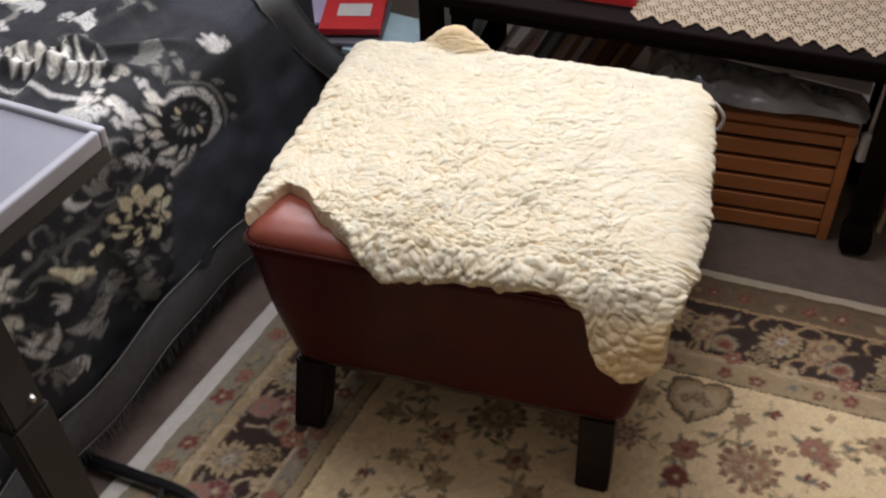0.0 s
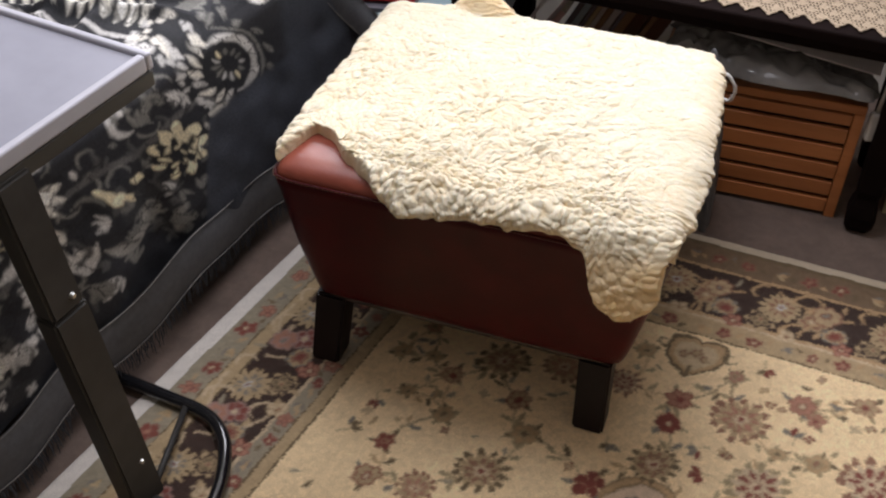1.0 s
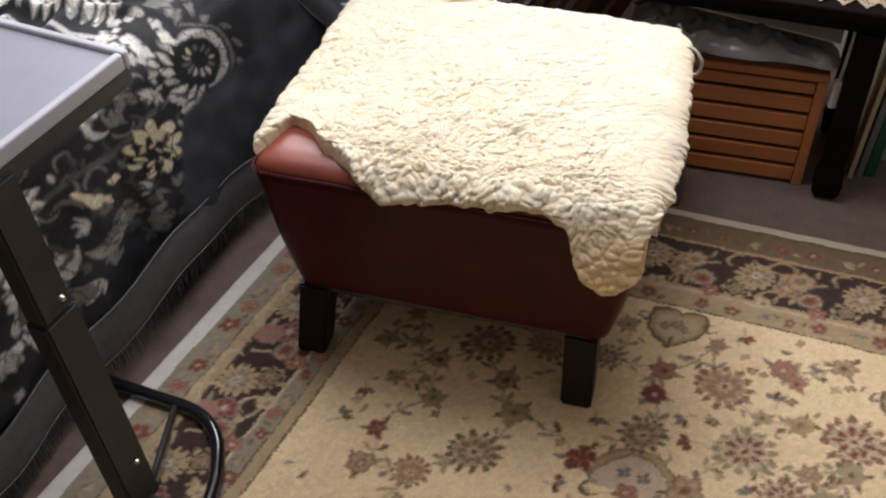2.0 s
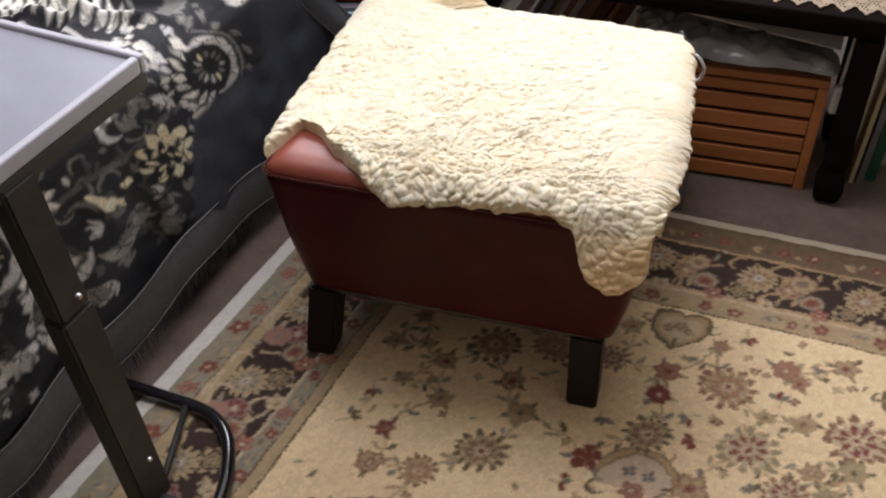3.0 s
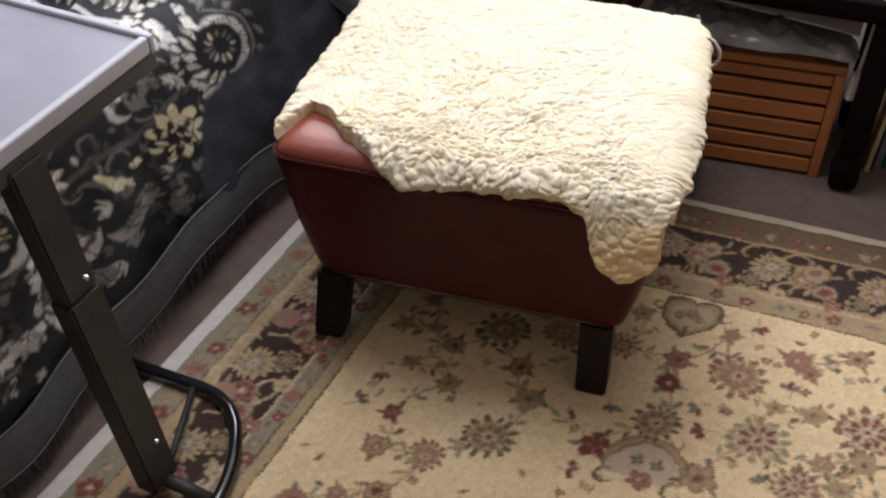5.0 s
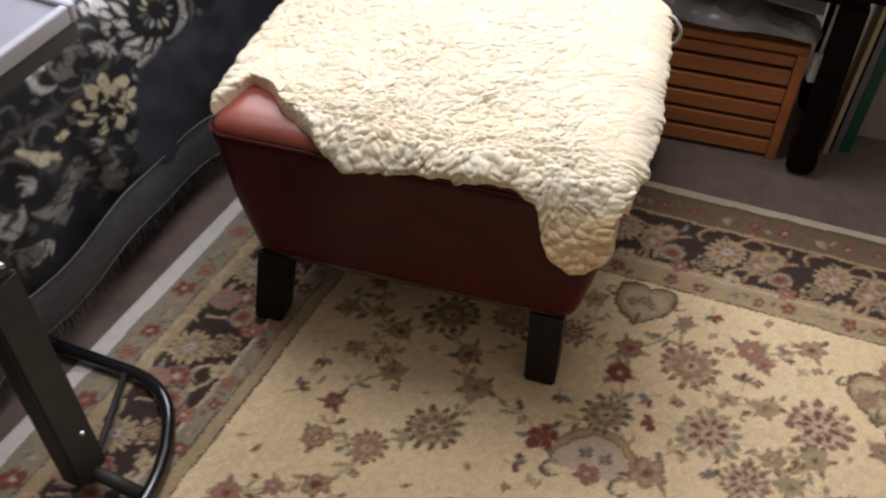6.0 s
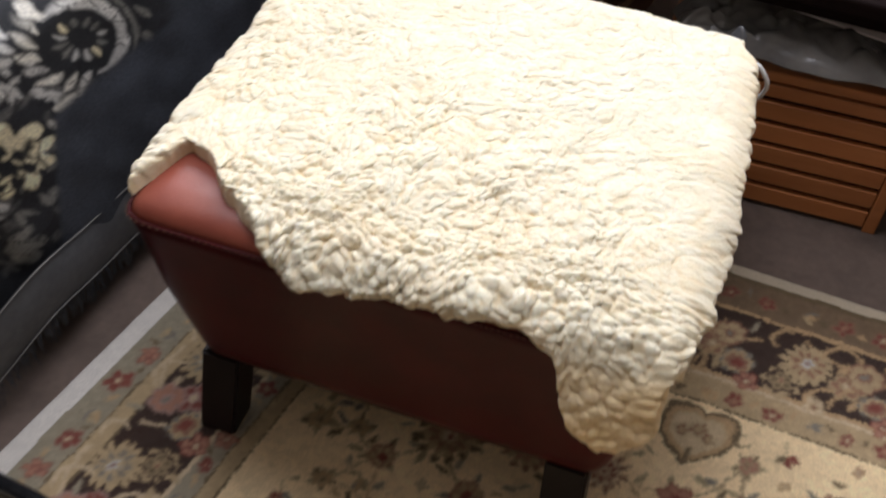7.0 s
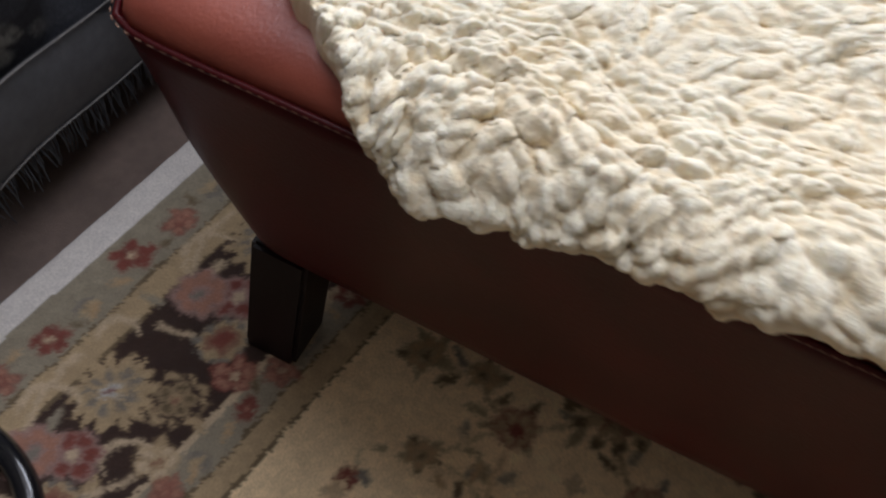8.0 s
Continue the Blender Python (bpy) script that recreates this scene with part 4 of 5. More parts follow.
        # grey crescent, leaf fans and fronds under them
        cl.arc(*at(o - 0.028, 0.215), 0.055, 0.3, 2.9, 0.028, (0.25, 0.24, 0.215))
        cl.arc(*at(o + 0.030, 0.225), 0.032, 0.2, 2.8, 0.014, DIM)
        spray(o + 0.075, 0.29, 0.4, 3, 0.060, 0.024, DIM, 0.7)
        spray(o - 0.115, 0.255, -1.5, 5, 0.062, 0.014, GREY, 0.28)
        spray(o - 0.120, 0.275, 1.5, 4, 0.048, 0.012, DIM, 0.35)
        spray(o - 0.020, 0.315, -0.9, 3, 0.040, 0.012, DIM, 0.5)
        # a cluster of bone leaves beside the vine
        spray(o - 0.185, 0.055, 0.9, 4, 0.065, 0.021, BONE, 0.55)
        spray(o - 0.165, 0.125, 2.0, 3, 0.055, 0.020, BONE, 0.6)
        spray(o - 0.215, 0.200, -0.6, 3, 0.055, 0.018, GREY, 0.6)
        spray(o - 0.240, 0.300, 0.5, 4, 0.055, 0.018, BONE, 0.5)
        for k in range(12):
            cl.leaf(*at(o - 0.12 + r.uniform(-0.16, 0.03), 0.19 + r.uniform(-0.14, 0.14)), r.uniform(0.018, 0.03), 0.009, r.uniform(0.6, 2.4), r.choice((GREY, DIM)))
    # broad fans of curved white stripes across the seat, ending in scattered spots at its edge
    for s in (0.20, -0.42):
        ground(s + 0.01, -0.22, 0.095, 0.26)
        for k in range(14):
            f = k / 13
            u, v = at(s - 0.02 + 0.05 * f, -0.40 + 0.30 * f)
            cl.leaf(u, v, 0.115 - 0.05 * f, 0.0155, -0.45 + 0.25 * f, (0.72, 0.70, 0.62))
            cl.leaf(u + 0.035, v - 0.010, 0.06, 0.010, -0.75, (0.72, 0.70, 0.62))
        a, b = at(s - 0.075, -0.42), at(s - 0.03, -0.08)
        cl.curve(a[0], a[1], b[0], b[1], 0.08, 0.012, GREY)
        for k in range(26):
            u, v = at(s + r.uniform(-0.07, 0.06), -0.04 + r.uniform(-0.055, 0.055))
            cl.petals(u, v, r.uniform(0.007, 0.014), 4, r.uniform(0, 3), r.choice((GREY, BONE)), 0.3)
    # dark veins break the motifs up
    e1, e2, tone = cells(cl.u * 0.7 + cl.v * 0.3, cl.v - 0.4 * cl.u, 0.030, 69)
    cl.put(0.7 * (1 - ease(e2 - e1, 0.03, 0.09)) * (value_noise(plain_u, plain_v, 0.04, 70) > 0.05), (0.014, 0.014, 0.016))
    cl.c *= (0.85 + 0.4 * tone)[..., None]
    cl.u, cl.v = plain_u, plain_v
    # the plain dark band at the end and along the hem, bluish glare painted in
    s = cl.u + s0
    w = cl.v - flat
    end = 0.60 + 0.72 * np.clip(w, 0, 0.5)
    sofa_s = s0 + cl.u / (nu * step) * (end - s0)
    cl.put(ease(sofa_s, 0.46, 0.50), (0.045, 0.050, 0.062))
    cl.put(ease(w, 0.135, 0.155) * ease(sofa_s - 0.30 * (0.30 - w), 0.165, 0.185), (0.055, 0.061, 0.076))

    # shape: over the seat, round its edge and down the front in slack folds
    uu = s0 + cl.u / (nu * step) * (end - s0)
    rr = 0.055
    out, drop = fold(w + rr, rr)
    lump = 0.010 * value_noise(uu, w, 0.2, 75) + 0.004 * value_noise(uu, w, 0.06, 76)
    folds = 0.011 * value_noise(uu + 0.25 * w, 0 * w, 0.11, 77) * ease(drop, 0.03, 0.3) + 0.004 * value_noise(uu, w, 0.05, 78) * ease(drop, 0.02, 0.2)
    ridge = 0.022 * np.exp(-((w + 0.13 + 0.05 * np.sin(uu * 5)) / 0.018) ** 2) + 0.022 * np.exp(-((w + 0.27 - 0.1 * uu) / 0.022) ** 2) + 0.020 * np.exp(-((uu - 0.30 - 0.5 * w) / 0.016) ** 2) * ease(-w, 0.0, 0.10) + 0.016 * np.exp(-((uu - 0.40 - 0.7 * w) / 0.014) ** 2) * ease(-w, 0.0, 0.08)
    outw = 0.012 - rr + out + folds + 0.006 * ease(drop, 0, 0.05)
    z = SOFA_TOP + 0.004 + 0.006 - drop + np.where(drop < 0.02, 1, 0.25) * np.abs(lump) * 0.8 + ridge * (1 - ease(drop, 0, 0.03))
    P = np.stack([SOFA_P.x + uu * SOFA_D.x + outw * SOFA_N.x, SOFA_P.y + uu * SOFA_D.y + outw * SOFA_N.y, z], -1)
    throw = thing("throw", pose(0, 0, 0), "black throw with grey and cream floral scrolls over the sofa", "throw")
    sheet("cloth", P[:, ::-1], M_THROW, throw, dye=np.clip(cl.c[:, ::-1], 0.004, 0.8))

    # a wavy ribbon along the hem, with piping at both edges and a thin fringe below it
    def hem(s, f):
        """Along the hem ribbon: s metres, f from its upper to its lower edge."""
        wave = 0.016 * math.sin(s * 9 + 0.6) + 0.008 * math.sin(s * 21)
        z = 0.165 - 0.098 * f + wave + 0.03 * min(s + 0.2, 0.3)
        o = 0.034 + 0.012 * math.sin(s * 13 + 1) + 0.006 * math.sin(f * 3.1)
        return sofa_point(s, o, z)

    ss = np.linspace(s0, 0.80, 240)
    R = np.array([[hem(s, f) for f in np.linspace(0, 1, 10)] for s in ss])
    sheet("hem_ribbon", R[:, ::-1], M_RIBBON, throw, label="plain black satin ribbon along the hem")
    for f in (0, 1):
        part("piping", tube([Vector(hem(s, f)) + Vector((0.003, -0.001, 0)) for s in ss], 0.0011, 6), M_PIPING, throw, smooth=True)

    # the ribbon down the end
    def tail(g, f):
        """Down the end ribbon: g from top to bottom, f across it."""
        drop_g = -0.28 + 0.68 * g
        o, d = fold(np.array(drop_g + rr), rr)
        s = 0.57 + 0.72 * max(drop_g, 0) + 0.085 * f + 0.012 * math.sin(g * 8)
        return sofa_point(s, 0.024 - rr + float(o) + 0.008 * math.sin(f * 3.1) + 0.01 * math.sin(g * 9), SOFA_TOP + 0.014 - float(d))

    gs = np.linspace(0, 1, 120)
    R = np.array([[tail(g, f) for f in np.linspace(0, 1, 10)] for g in gs])
    sheet("end_ribbon", R, M_RIBBON, throw, label="plain black satin ribbon down the end")
    for f in (0, 1):
        part("piping", tube([Vector(tail(g, f)) + Vector((0.003, -0.001, 0.001)) for g in gs], 0.0013, 6), M_PIPING, throw, smooth=True)
    bm = bmesh.new()
    for k in range(620):
        s = s0 + 1.64 * k / 620 + r.uniform(-0.001, 0.001)
        p = Vector(hem(s, 1))
        q = p + Vector((r.uniform(-0.006, 0.008), r.uniform(-0.006, 0.006), -r.uniform(0.026, 0.05)))
        tube([p, p.lerp(q, 0.5) + Vector((r.uniform(-0.002, 0.004), 0, 0)), q], [0.0009, 0.0008, 0.0005], 4, bm=bm)
    tagged(part("fringe", bm, M_FRINGE, throw, "short black cotton fringe"), kind="stuff")


build_throw()

# ---- the tray table ----
TRAY_M = pose(-0.437, 1.062, 0, 0, 0, 162.5)      # at the tray's corner: x to the sofa, y towards the sitter


def build_tray_table():
    t = thing("tray_table", TRAY_M @ pose(0, 0, 0), "black steel over-sofa tray table with grey top", "tray table")
    L, W, Z = 0.40, 0.54, 0.722

    def slab(name, x0, x1, y0, y1, z0, z1, mat, bevel, label=""):
        return part(name, box(x0, x1, y0, y1, z0, z1, bevel, 3), mat, t, label)

    slab("top", 0.014, L - 0.014, 0.014, W - 0.014, Z - 0.022, Z, M_TRAY, 0.002, "pale grey laminate tray surface")
    bm = box(0, L, 0, 0.013, Z - 0.020, Z + 0.006, 0.004, 3)
    box(0, L, W - 0.013, W, Z - 0.020, Z + 0.006, 0.004, 3, bm=bm)
    box(0, 0.013, 0.013, W - 0.013, Z - 0.020, Z + 0.006, 0.004, 3, bm=bm)
    box(L - 0.013, L, 0.013, W - 0.013, Z - 0.020, Z + 0.006, 0.004, 3, bm=bm)
    part("rim", bm, M_TRAY_RIM, t, "raised pale grey rim")
    slab("tray_edge", 0.002, L - 0.002, 0.002, W - 0.002, Z - 0.046, Z - 0.0215, M_TRAY_SIDE, 0.003, "dark grey tray edge")
    inv = TRAY_M.inverted()

    def local(x, y, z):
        return inv @ Vector((x, y, z))

    # the post leans slightly; the lower half is a wider sleeve
    top, low = local(-0.5295, 0.8137, Z - 0.030), local(-0.493, 0.822, 0.03)
    mid = top.lerp(low, 0.34)

    def post(name, a, b, wx, wy, mat):
        bm = bmesh.new()
        ring = [bm.verts.new(p + Vector((sx * wx / 2, sy * wy / 2, 0))) for p in (a, b) for sx, sy in ((-1, -1), (1, -1), (1, 1), (-1, 1))]
        bm.faces.new(ring[:4])
        bm.faces.new(ring[4:][::-1])
        for k in range(4):
            bm.faces.new((ring[k], ring[k + 4], ring[(k + 1) % 4 + 4], ring[(k + 1) % 4]))
        bmesh.ops.recalc_face_normals(bm, faces=bm.faces[:])
        bmesh.ops.bevel(bm, geom=bm.edges[:], offset=0.004, segments=2, affect="EDGES")
        return part(name, bm, mat, t)

    post("post", top, mid, 0.036, 0.056, M_STEEL)
    post("post_sleeve", mid, low, 0.040, 0.062, M_STEEL)
    for a, z in ((mid, 0.49), (low, 0.13)):
        c = mid.lerp(low, (0.455 - z) / 0.425) if z < 0.455 else mid.lerp(top, (z - 0.455) / 0.22)
        bm = bmesh.new()
        bmesh.ops.create_cone(bm, cap_ends=True, segments=14, radius1=0.0050, radius2=0.0034, depth=0.005, matrix=Matrix.Translation((c.x - 0.021, c.y + (-0.012 if z > 0.3 else -0.01), z)) @ pose(0, 0, 0, 0, -90, 0))
        part("screw", bm, M_BOLT, t, "bright zinc screw head")
    loop = rounded([local(*p) for p in ((-1.0, 1.165, 0.0125), (-0.42, 1.012, 0.0125), (-0.375, 0.855, 0.0125), (-0.455, 0.53, 0.0125), (-1.05, 0.69, 0.0125))], 0.10, 10)
    part("base_tube", tube(loop, 0.0125, 14), M_TUBE, t, "gloss black bent tube base", smooth=True)
    part("brace", tube([local(-0.505, 1.033, 0.014), local(-0.475, 0.825, 0.05)], 0.006, 8), M_STEEL, t, smooth=True)
    part("foot_bar", tube([local(-0.40, 0.80, 0.016), local(-0.45, 0.812, 0.03), local(-0.50, 0.824, 0.034)], 0.012, 10), M_STEEL, t, smooth=True)


build_tray_table()

# ---- the low table and what lies on it ----
TABLE_M = pose(0.742, 1.789, FLOOR_Z, 0, 0, YAW_ROOM)


def build_table():
    t = thing("coffee_table", TABLE_M, "low dark wooden table with slim legs by the unseen window", "table")
    part("tabletop", box(-0.925, 0.055, -0.035, 0.29, 0.432, 0.461, 0.006, 3), M_TABLE, t)
    part("apron", box(-0.89, 0.02, -0.02, 0.0, 0.410, 0.4315, 0.002), M_TABLE, t)
    part("apron", box(-0.89, 0.02, 0.245, 0.265, 0.410, 0.4315, 0.002), M_TABLE, t)
    part("apron", box(-0.89, -0.87, 0.002, 0.243, 0.410, 0.4315, 0.002), M_TABLE, t)
    part("apron", box(0.0, 0.02, 0.002, 0.243, 0.410, 0.4315, 0.002), M_TABLE, t)
    for x, y in ((0, 0), (-0.868, 0), (0, 0.245), (-0.868, 0.245)):
        bm = bmesh.new()
        w = 0.026 if x == 0 else 0.019
        prof = [(0.4098, w), (0.11, w), (0.09, w * 0.85), (0.07, w * 1.05), (0.045, w * 1.2), (0.02, w * 1.12), (0.006, w * 0.85), (0.0, w * 0.5)]
        rings = []
        for z, h in prof:
            rings.append([bm.verts.new((x + h * cx, y - 0.002 + h * cy, z)) for cx, cy in ((-1, -0.8), (-0.8, -1), (0.8, -1), (1, -0.8), (1, 0.8), (0.8, 1), (-0.8, 1), (-1, 0.8))])
        for q, e in zip(rings, rings[1:]):
            for k in range(8):
                bm.faces.new((q[k], e[k], e[(k + 1) % 8], q[(k + 1) % 8]))
        bm.faces.new(rings[0])
        bm.faces.new(rings[-1][::-1])
        bmesh.ops.recalc_face_normals(bm, faces=bm.faces[:])
        part("leg", bm, M_TABLE, t)


build_table()


def build_lace():
    """An openwork crochet mat with a toothed edge: threads are left, holes are open."""
    bm = bmesh.new()
    step, n, m = 0.0036, 156, 82
    grid = {}

    def vert(i, j):
        if (i, j) not in grid:
            x, y = i * step, j * step
            grid[i, j] = bm.verts.new((x, y, 0.0012 * float(value_noise(np.array(x), np.array(y), 0.03, 81)) + 0.0025))
        return grid[i, j]

    tooth = 12
    for i in range(n):
        k = i % tooth
        start = int(abs(k - (tooth - 1) / 2) * 1.35)
        for j in range(start, m):
            hole = (i + j // 3) % 2 and j % 3
            motif = ((i // 6) + (j // 6)) % 2 == 0 and abs(i % 6 - 2.5) + abs(j % 6 - 2.5) < 3.2
            if hole and not motif and j > start + 1:
                continue
            bm.faces.new((vert(i, j), vert(i + 1, j), vert(i + 1, j + 1), vert(i, j + 1)))
    ob = part("lace_mat", bm, M_LACE)
    ob.matrix_world = TABLE_M @ pose(-0.52, -0.020, 0.4625, 0, 0, 0)
    sol = ob.modifiers.new("thread", "SOLIDIFY")
    sol.thickness = 0.0016
    tagged(ob, "ecru crochet lace mat with toothed edge on the table", "lace mat")


build_lace()


def book(m, w, d, h, mat, label, category="book", name="book", group="", hard=True):
    """A closed book standing or lying: w thick, d deep, h tall."""
    b = thing(name, m, label, category, group)
    c = 0.0022 if hard else 0.0008
    bm = box(0, c, 0, d, 0, h, 0.0006, 1)
    box(w - c, w, 0, d, 0, h, 0.0006, 1, bm=bm)
    box(c * 0.9, w - c * 0.9, 0, c, 0, h, 0.0006, 1, bm=bm)
    part("cover", bm, mat, b)
    part("page_block", box(c * 1.02, w - c * 1.02, c * 1.05, d - 0.004, 0.003, h - 0.003, 0), M_PAGES, b)
    return b


C_RED, C_LILAC, C_BLUE, C_GREY, C_WHITE = cover("red_print", (0.72, 0.035, 0.04)), cover("lilac_print", (0.55, 0.48, 0.70)), cover("blue_print", (0.45, 0.62, 0.68)), cover("grey_print", (0.18, 0.18, 0.21)), cover("white_print", (0.72, 0.71, 0.68))
C_ROSE = cover("rose_print", (0.55, 0.36, 0.32))
C_BROWN, C_TAN, C_GREEN, C_CREAM = cover("brown_cloth", (0.12, 0.055, 0.03), 0.6), cover("tan_cloth", (0.33, 0.22, 0.12), 0.6), cover("green_cloth", (0.01, 0.10, 0.06), 0.5), cover("cream_card", (0.60, 0.53, 0.33), 0.6)

# a red book, in place of dark red fabric beside the lace
book(TABLE_M @ pose(-0.505, 0.03, 0.4615 + 0.0, 0, 90, 0) @ pose(-0.024, 0, -0.16), 0.024, 0.2, 0.15, C_RED, "red hardback book standing in for dark red fabric beside the lace mat")


# ---- under the table ----
CRATE_M = pose(0.695, 1.811, FLOOR_Z, 0, 0, -8.7)


def build_crate():
    c = thing("slatted_crate", CRATE_M, "orange stained pine crate with horizontal slats", "crate")
    W, D, H = 0.43, 0.27, 0.288
    for x0 in (-W, -0.022):
        part("side_panel", box(x0, x0 + 0.022, 0.0, D, 0, H - 0.020, 0.002), M_CRATE, c)
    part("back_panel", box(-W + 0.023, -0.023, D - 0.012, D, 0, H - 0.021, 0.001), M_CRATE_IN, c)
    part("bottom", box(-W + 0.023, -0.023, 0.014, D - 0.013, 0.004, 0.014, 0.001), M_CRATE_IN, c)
    # added dark sheet close behind the slats, paints the shade in their gaps
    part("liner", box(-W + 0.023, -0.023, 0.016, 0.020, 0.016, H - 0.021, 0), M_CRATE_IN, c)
    part("lid", box(-W, 0, 0.0, D, H - 0.0195, H, 0.003), M_CRATE, c, "thick flat lid board")
    pitch = 0.0455
    for k in range(6):
        z0 = 0.010 + k * pitch
        z1 = min(z0 + pitch - 0.0105, H - 0.026)
        part("slat", box(-W + 0.0235, -0.0235, 0.001, 0.013, z0, z1, 0.0015, 1), M_CRATE, c)


build_crate()


def crumpled(name, m, w, d, h, mat, label, category, seed):
    """A slack bag: a rumpled upper skin over a flat lower one."""
    n = 70
    p, q = np.meshgrid(np.linspace(0, 1, n), np.linspace(0, 1, n), indexing="ij")
    rim = np.minimum.reduce([p, 1 - p, q, 1 - q])
    x, y = p * w + 0.012 * value_noise(p, q, 0.12, seed), q * d + 0.012 * value_noise(p, q, 0.12, seed + 1)
    d1, d2, tone = cells(p + 0.1 * value_noise(p, q, 0.2, seed + 2), q, 0.24, seed + 3)
    z = h * np.sqrt(np.clip(rim / 0.18, 0, 1)) * (0.45 + 0.4 * tone + 0.35 * value_noise(p, q, 0.3, seed + 4) - 0.25 * (d1 - 0.4)) + 0.003
    sharp = 1.0 if h < 0.2 else 0.0
    crease = np.abs(value_noise(p + 0.6 * q, q - 0.5 * p, 0.16, seed + 5)) + 0.6 * np.abs(value_noise(p - 0.8 * q, p + q, 0.09, seed + 6))
    z = np.maximum(z * (1 - sharp * (0.45 - 0.75 * np.clip(crease, 0, 1))), 0.001)
    low = np.stack([x, y, np.where(rim > 0.01, 0.0, z - 0.0004)], -1)
    b = thing(name, m, label, category)
    sheet("upper_skin", np.stack([x, y, z], -1), mat, b, smooth=True)
    sheet("lower_skin", low[:, ::-1], mat, b)
    return b


papers = part("paper_ream", box(0, 0.30, 0, 0.21, 0, 0.022, 0.001), M_PAPER)
papers.matrix_world = CRATE_M @ pose(-0.36, 0.02, 0.2885, 0, 0, 4)
tagged(papers, "loose stack of white paper on the crate", "paper")
crumpled("polythene_bag", CRATE_M @ pose(-0.425, -0.022, 0.3115, 0, 0, 1), 0.43, 0.27, 0.058, M_BAG, "crumpled clear polythene bag on the crate", "plastic bag", 91)
M_ENVELOPE = material("pinkish_white_paper", (0.80, 0.74, 0.72), 0.8, vary=0.08, scale=14)
env = part("large_envelope", box(0, 0.36, 0, 0.20, 0, 0.004, 0.001), M_ENVELOPE)
env.matrix_world = CRATE_M @ pose(-0.35, 0.075, 0.372, 14, 5, -6)
tagged(env, "large pinkish white envelope lying on the polythene bag", "envelope")
M_GREYBAG = material("grey_plastic", (0.15, 0.15, 0.16), 0.35, vary=0.35, scale=24)
bag = crumpled("carrier_bag", pose(0.27, 1.735, FLOOR_Z, 0, 0, -9), 0.15, 0.11, 0.33, M_GREYBAG, "crumpled dark grey carrier bag beside the crate", "plastic bag", 97)
part("strap", tube(rounded([(0.085, 0.02, 0.36), (0.125, -0.005, 0.40), (0.150, -0.01, 0.37), (0.140, 0.0, 0.33), (0.11, 0.015, 0.34)], 0.015, 5), 0.0035, 7), M_CORD, bag, "thin pale strap", smooth=True)

# boards and books standing beside the table's end
book(pose(0.803, 1.85, FLOOR_Z, 0, 0, -16) @ pose(0, 0, 0, 0, 2, 0), 0.010, 0.27, 0.47, C_CREAM, "thin cream book standing beside the table", group="books beside the table")
book(pose(0.822, 1.855, FLOOR_Z, 0, 0, -15) @ pose(0, 0, 0, 0, 2, 0), 0.014, 0.26, 0.44, C_GREY, "dark grey book standing beside the table", group="books beside the table")
book(pose(0.842, 1.865, FLOOR_Z, 0, 0, -15) @ pose(0, 0, 0, 0, 2, 0), 0.022, 0.24, 0.42, C_GREEN, "green cloth book standing beside the table", group="books beside the table")
ret = part("wall_return", box(0, 1.0, 0, 0.5, 0, 0.62, 0.004), M_WALL)
ret.matrix_world = pose(0.872, 1.93, FLOOR_Z, 0, 0, YAW_ROOM)
tagged(ret, "low boxed-in cream painted wall return", "wall", kind="structure")

# leaning books behind the table
lean_mats = ((C_GREY, 0.014), (C_BLUE, 0.016), (C_GREY, 0.010), (C_CREAM, 0.010), (C_WHITE, 0.012), (C_TAN, 0.014), (C_WHITE, 0.016), (C_GREY, 0.010), (C_TAN, 0.022), (C_BROWN, 0.030), (C_TAN, 0.014), (C_BROWN, 0.034))
x = -0.115
for mat, w in lean_mats:
    tilt = 27
    book(TABLE_M @ pose(-0.755 + x, 0.31, 0, 0, 0, 0) @ pose(0, 0, w * math.sin(radians(tilt)), 0, tilt, 0), w, 0.2, 0.34, mat, "hardback book leaning in a row behind the table", group="leaning books behind the table")
    x += (w + 0.001) / math.cos(radians(tilt))

# white flex with a plug, hanging by the table leg
cord = thing("power_cord", pose(0, 0, 0), "white power cord with a plug hanging by the table leg", "power cord")
part("flex", tube(rounded([(0.727, 1.835, 0.40), (0.722, 1.822, 0.34), (0.716, 1.815, 0.27)], 0.03), 0.0048, 8), M_CORD, cord, smooth=True)
part("plug", box(0.703, 0.727, 1.803, 1.823, 0.205, 0.272, 0.007, 3), M_CORD, cord)

# ---- the magazine shelf in the corner ----
SHELF_M = pose(-0.173, 2.02, FLOOR_Z, 0, 0, YAW_ROOM)


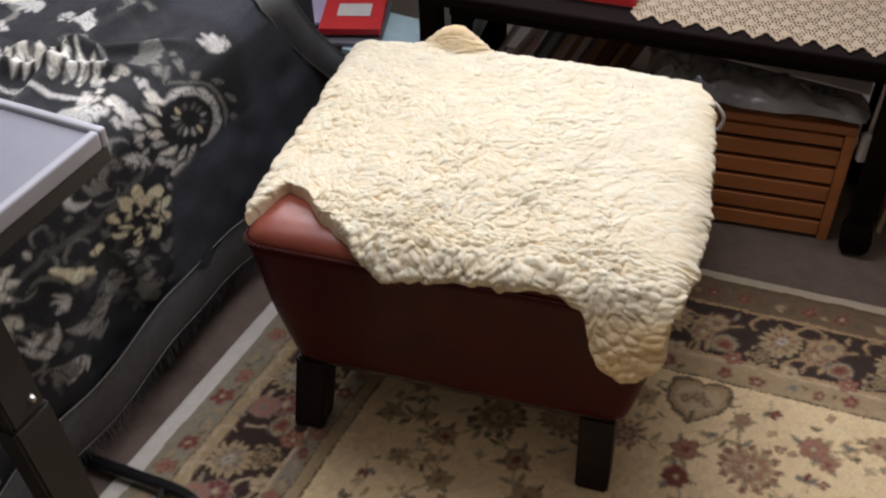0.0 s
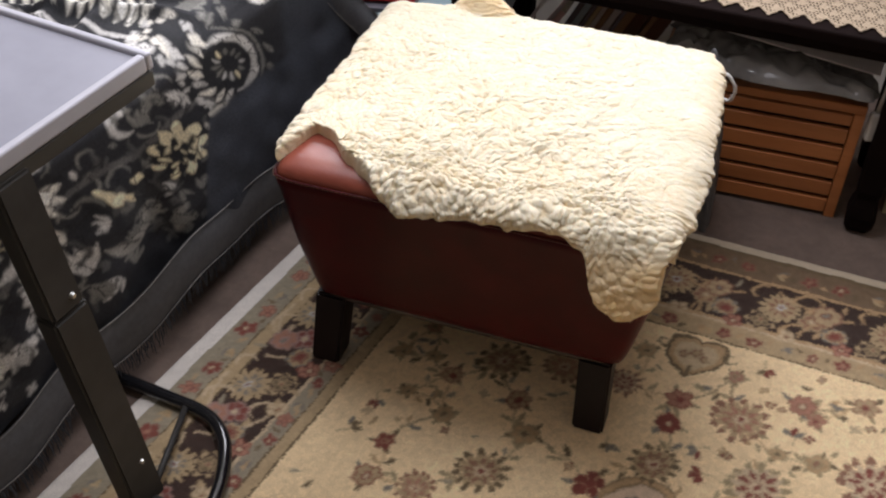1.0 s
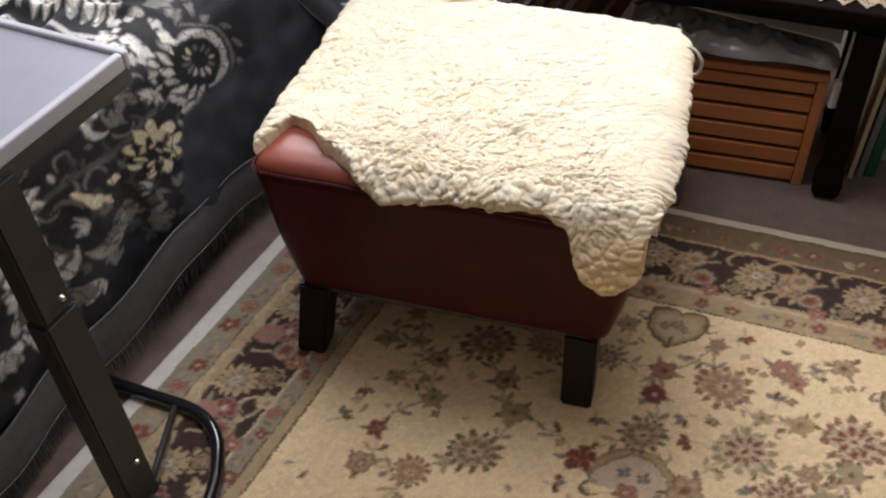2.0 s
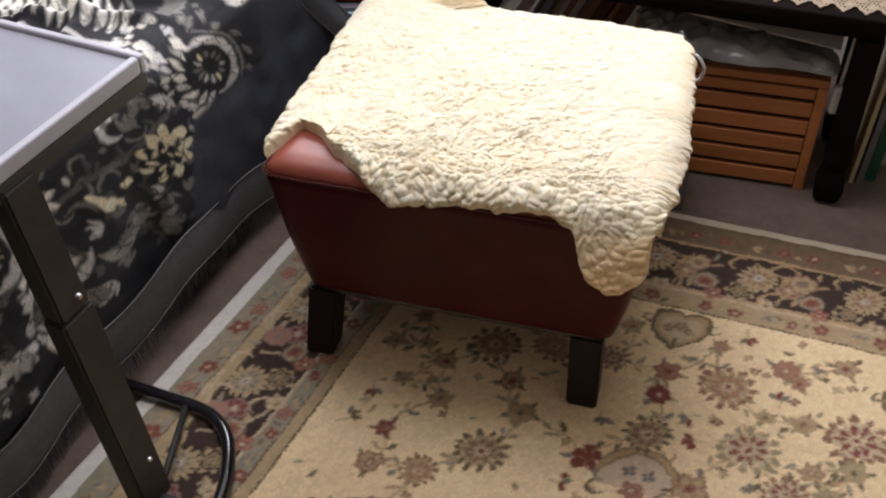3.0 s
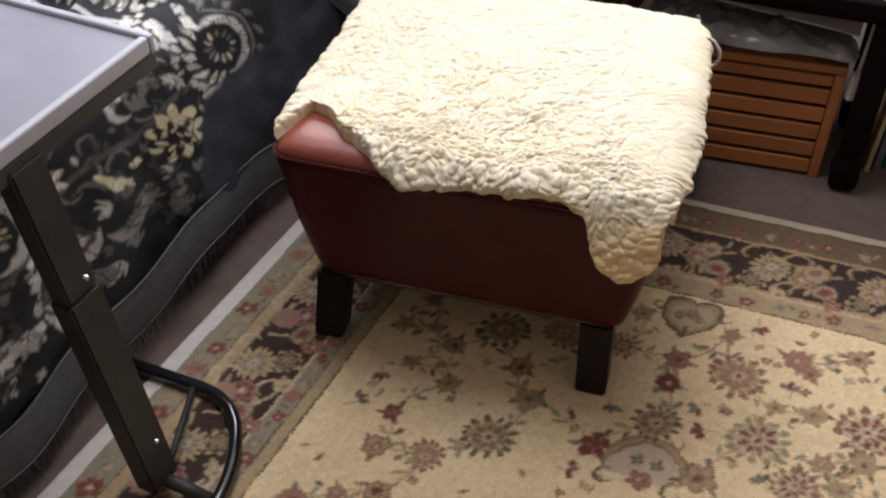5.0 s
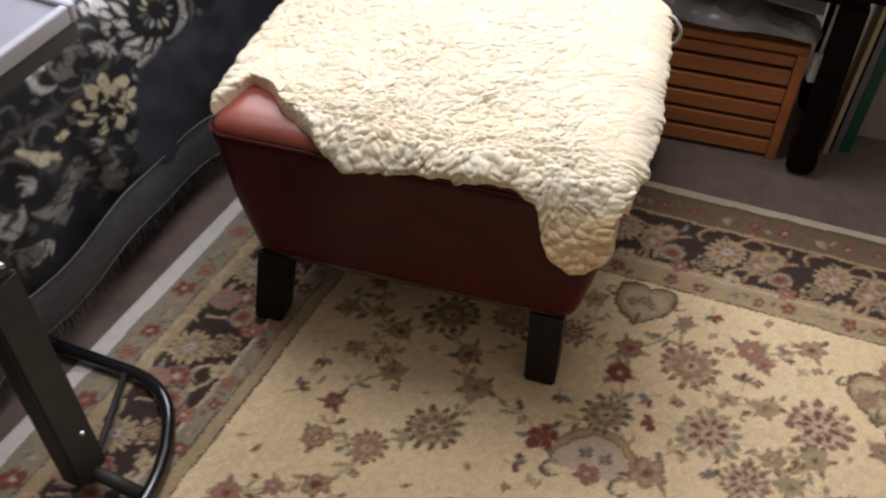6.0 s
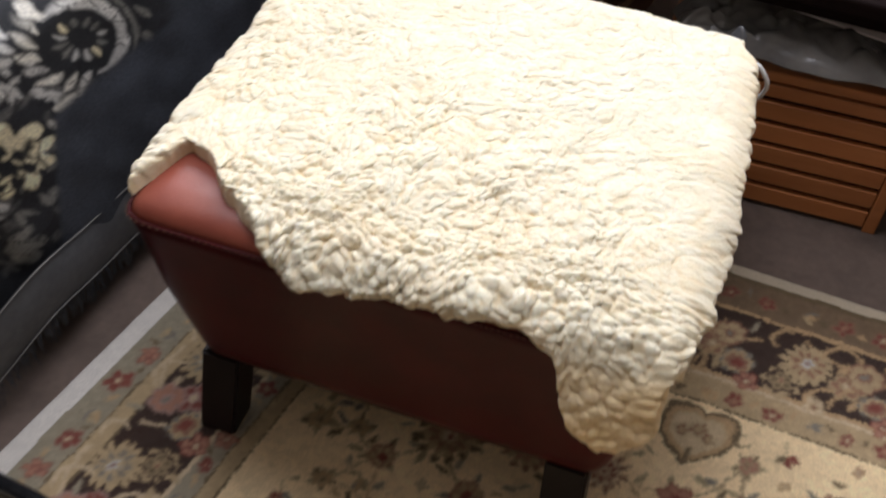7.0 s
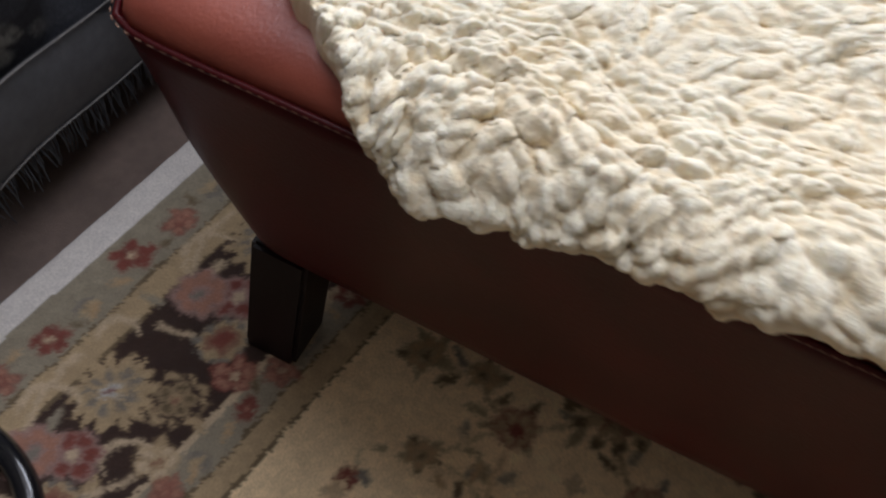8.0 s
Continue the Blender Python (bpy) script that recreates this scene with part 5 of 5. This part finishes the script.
def build_shelf():
    s = thing("low_shelf", SHELF_M, "low dark wooden shelf holding magazines", "shelf")
    for x in (0.0, -0.60):
        for y in (0.0, 0.34):
            part("post", box(x - 0.022, x + 0.022, y - 0.022, y + 0.022, 0, 0.95, 0.004), M_TABLE, s)
    part("shelf_board", box(-0.60, 0.0, 0.024, 0.318, 0.14, 0.160, 0.003), M_TABLE, s)
    part("top_board", box(-0.64, 0.03, -0.02, 0.37, 0.9505, 0.972, 0.003), M_TABLE, s)


build_shelf()
z = 0.1605
for k, (mat, h, dx, dy, rot) in enumerate(((C_TAN, 0.016, -0.02, 0.0, 2), (C_CREAM, 0.012, 0.0, 0.0, -4), (C_GREY, 0.016, 0.02, 0.01, 9), (C_LILAC, 0.010, -0.075, 0.03, 16), (C_BLUE, 0.012, 0.085, 0.02, -8),
                                           (C_GREY, 0.010, 0.03, 0.012, 14), (C_LILAC, 0.008, -0.085, 0.05, 22), (C_RED, 0.016, 0.025, 0.03, 17))):
    m = SHELF_M @ pose(-0.335 + dx, 0.03 + dy, z, 0, 0, rot) @ pose(0, 0, h, 0, 90, 0)
    book(m, h, 0.20, 0.145 if k > 2 else 0.21, mat, "glossy magazine in a stack on the shelf", "magazine", "magazine", "stack of magazines", hard=False)
    z += h + 0.0006
panel = part("cover_panel", box(0.035, 0.115, 0.06, 0.12, 0, 0.0008, 0), M_PAPER)
panel.matrix_world = SHELF_M @ pose(-0.31, 0.06, z + 0.0001, 0, 0, 17)
tagged(panel, "white printed slip on the red magazine", "paper")

# folded papers standing between the shelf and the table
for dx, w, h, tilt, mat, what in ((0.0, 0.012, 0.44, 24, C_BLUE, "pale blue"), (0.05, 0.008, 0.40, 30, C_WHITE, "white"), (0.085, 0.014, 0.37, 33, C_ROSE, "pinkish")):
    book(pose(-0.235 + dx, 2.10, FLOOR_Z, 0, 0, YAW_ROOM) @ pose(0, 0, w * math.sin(radians(tilt)), 0, tilt, 0), w, 0.22, h, mat, what + " folded paper leaning beside the shelf", "paper", "folded_paper", "leaning papers", hard=False)
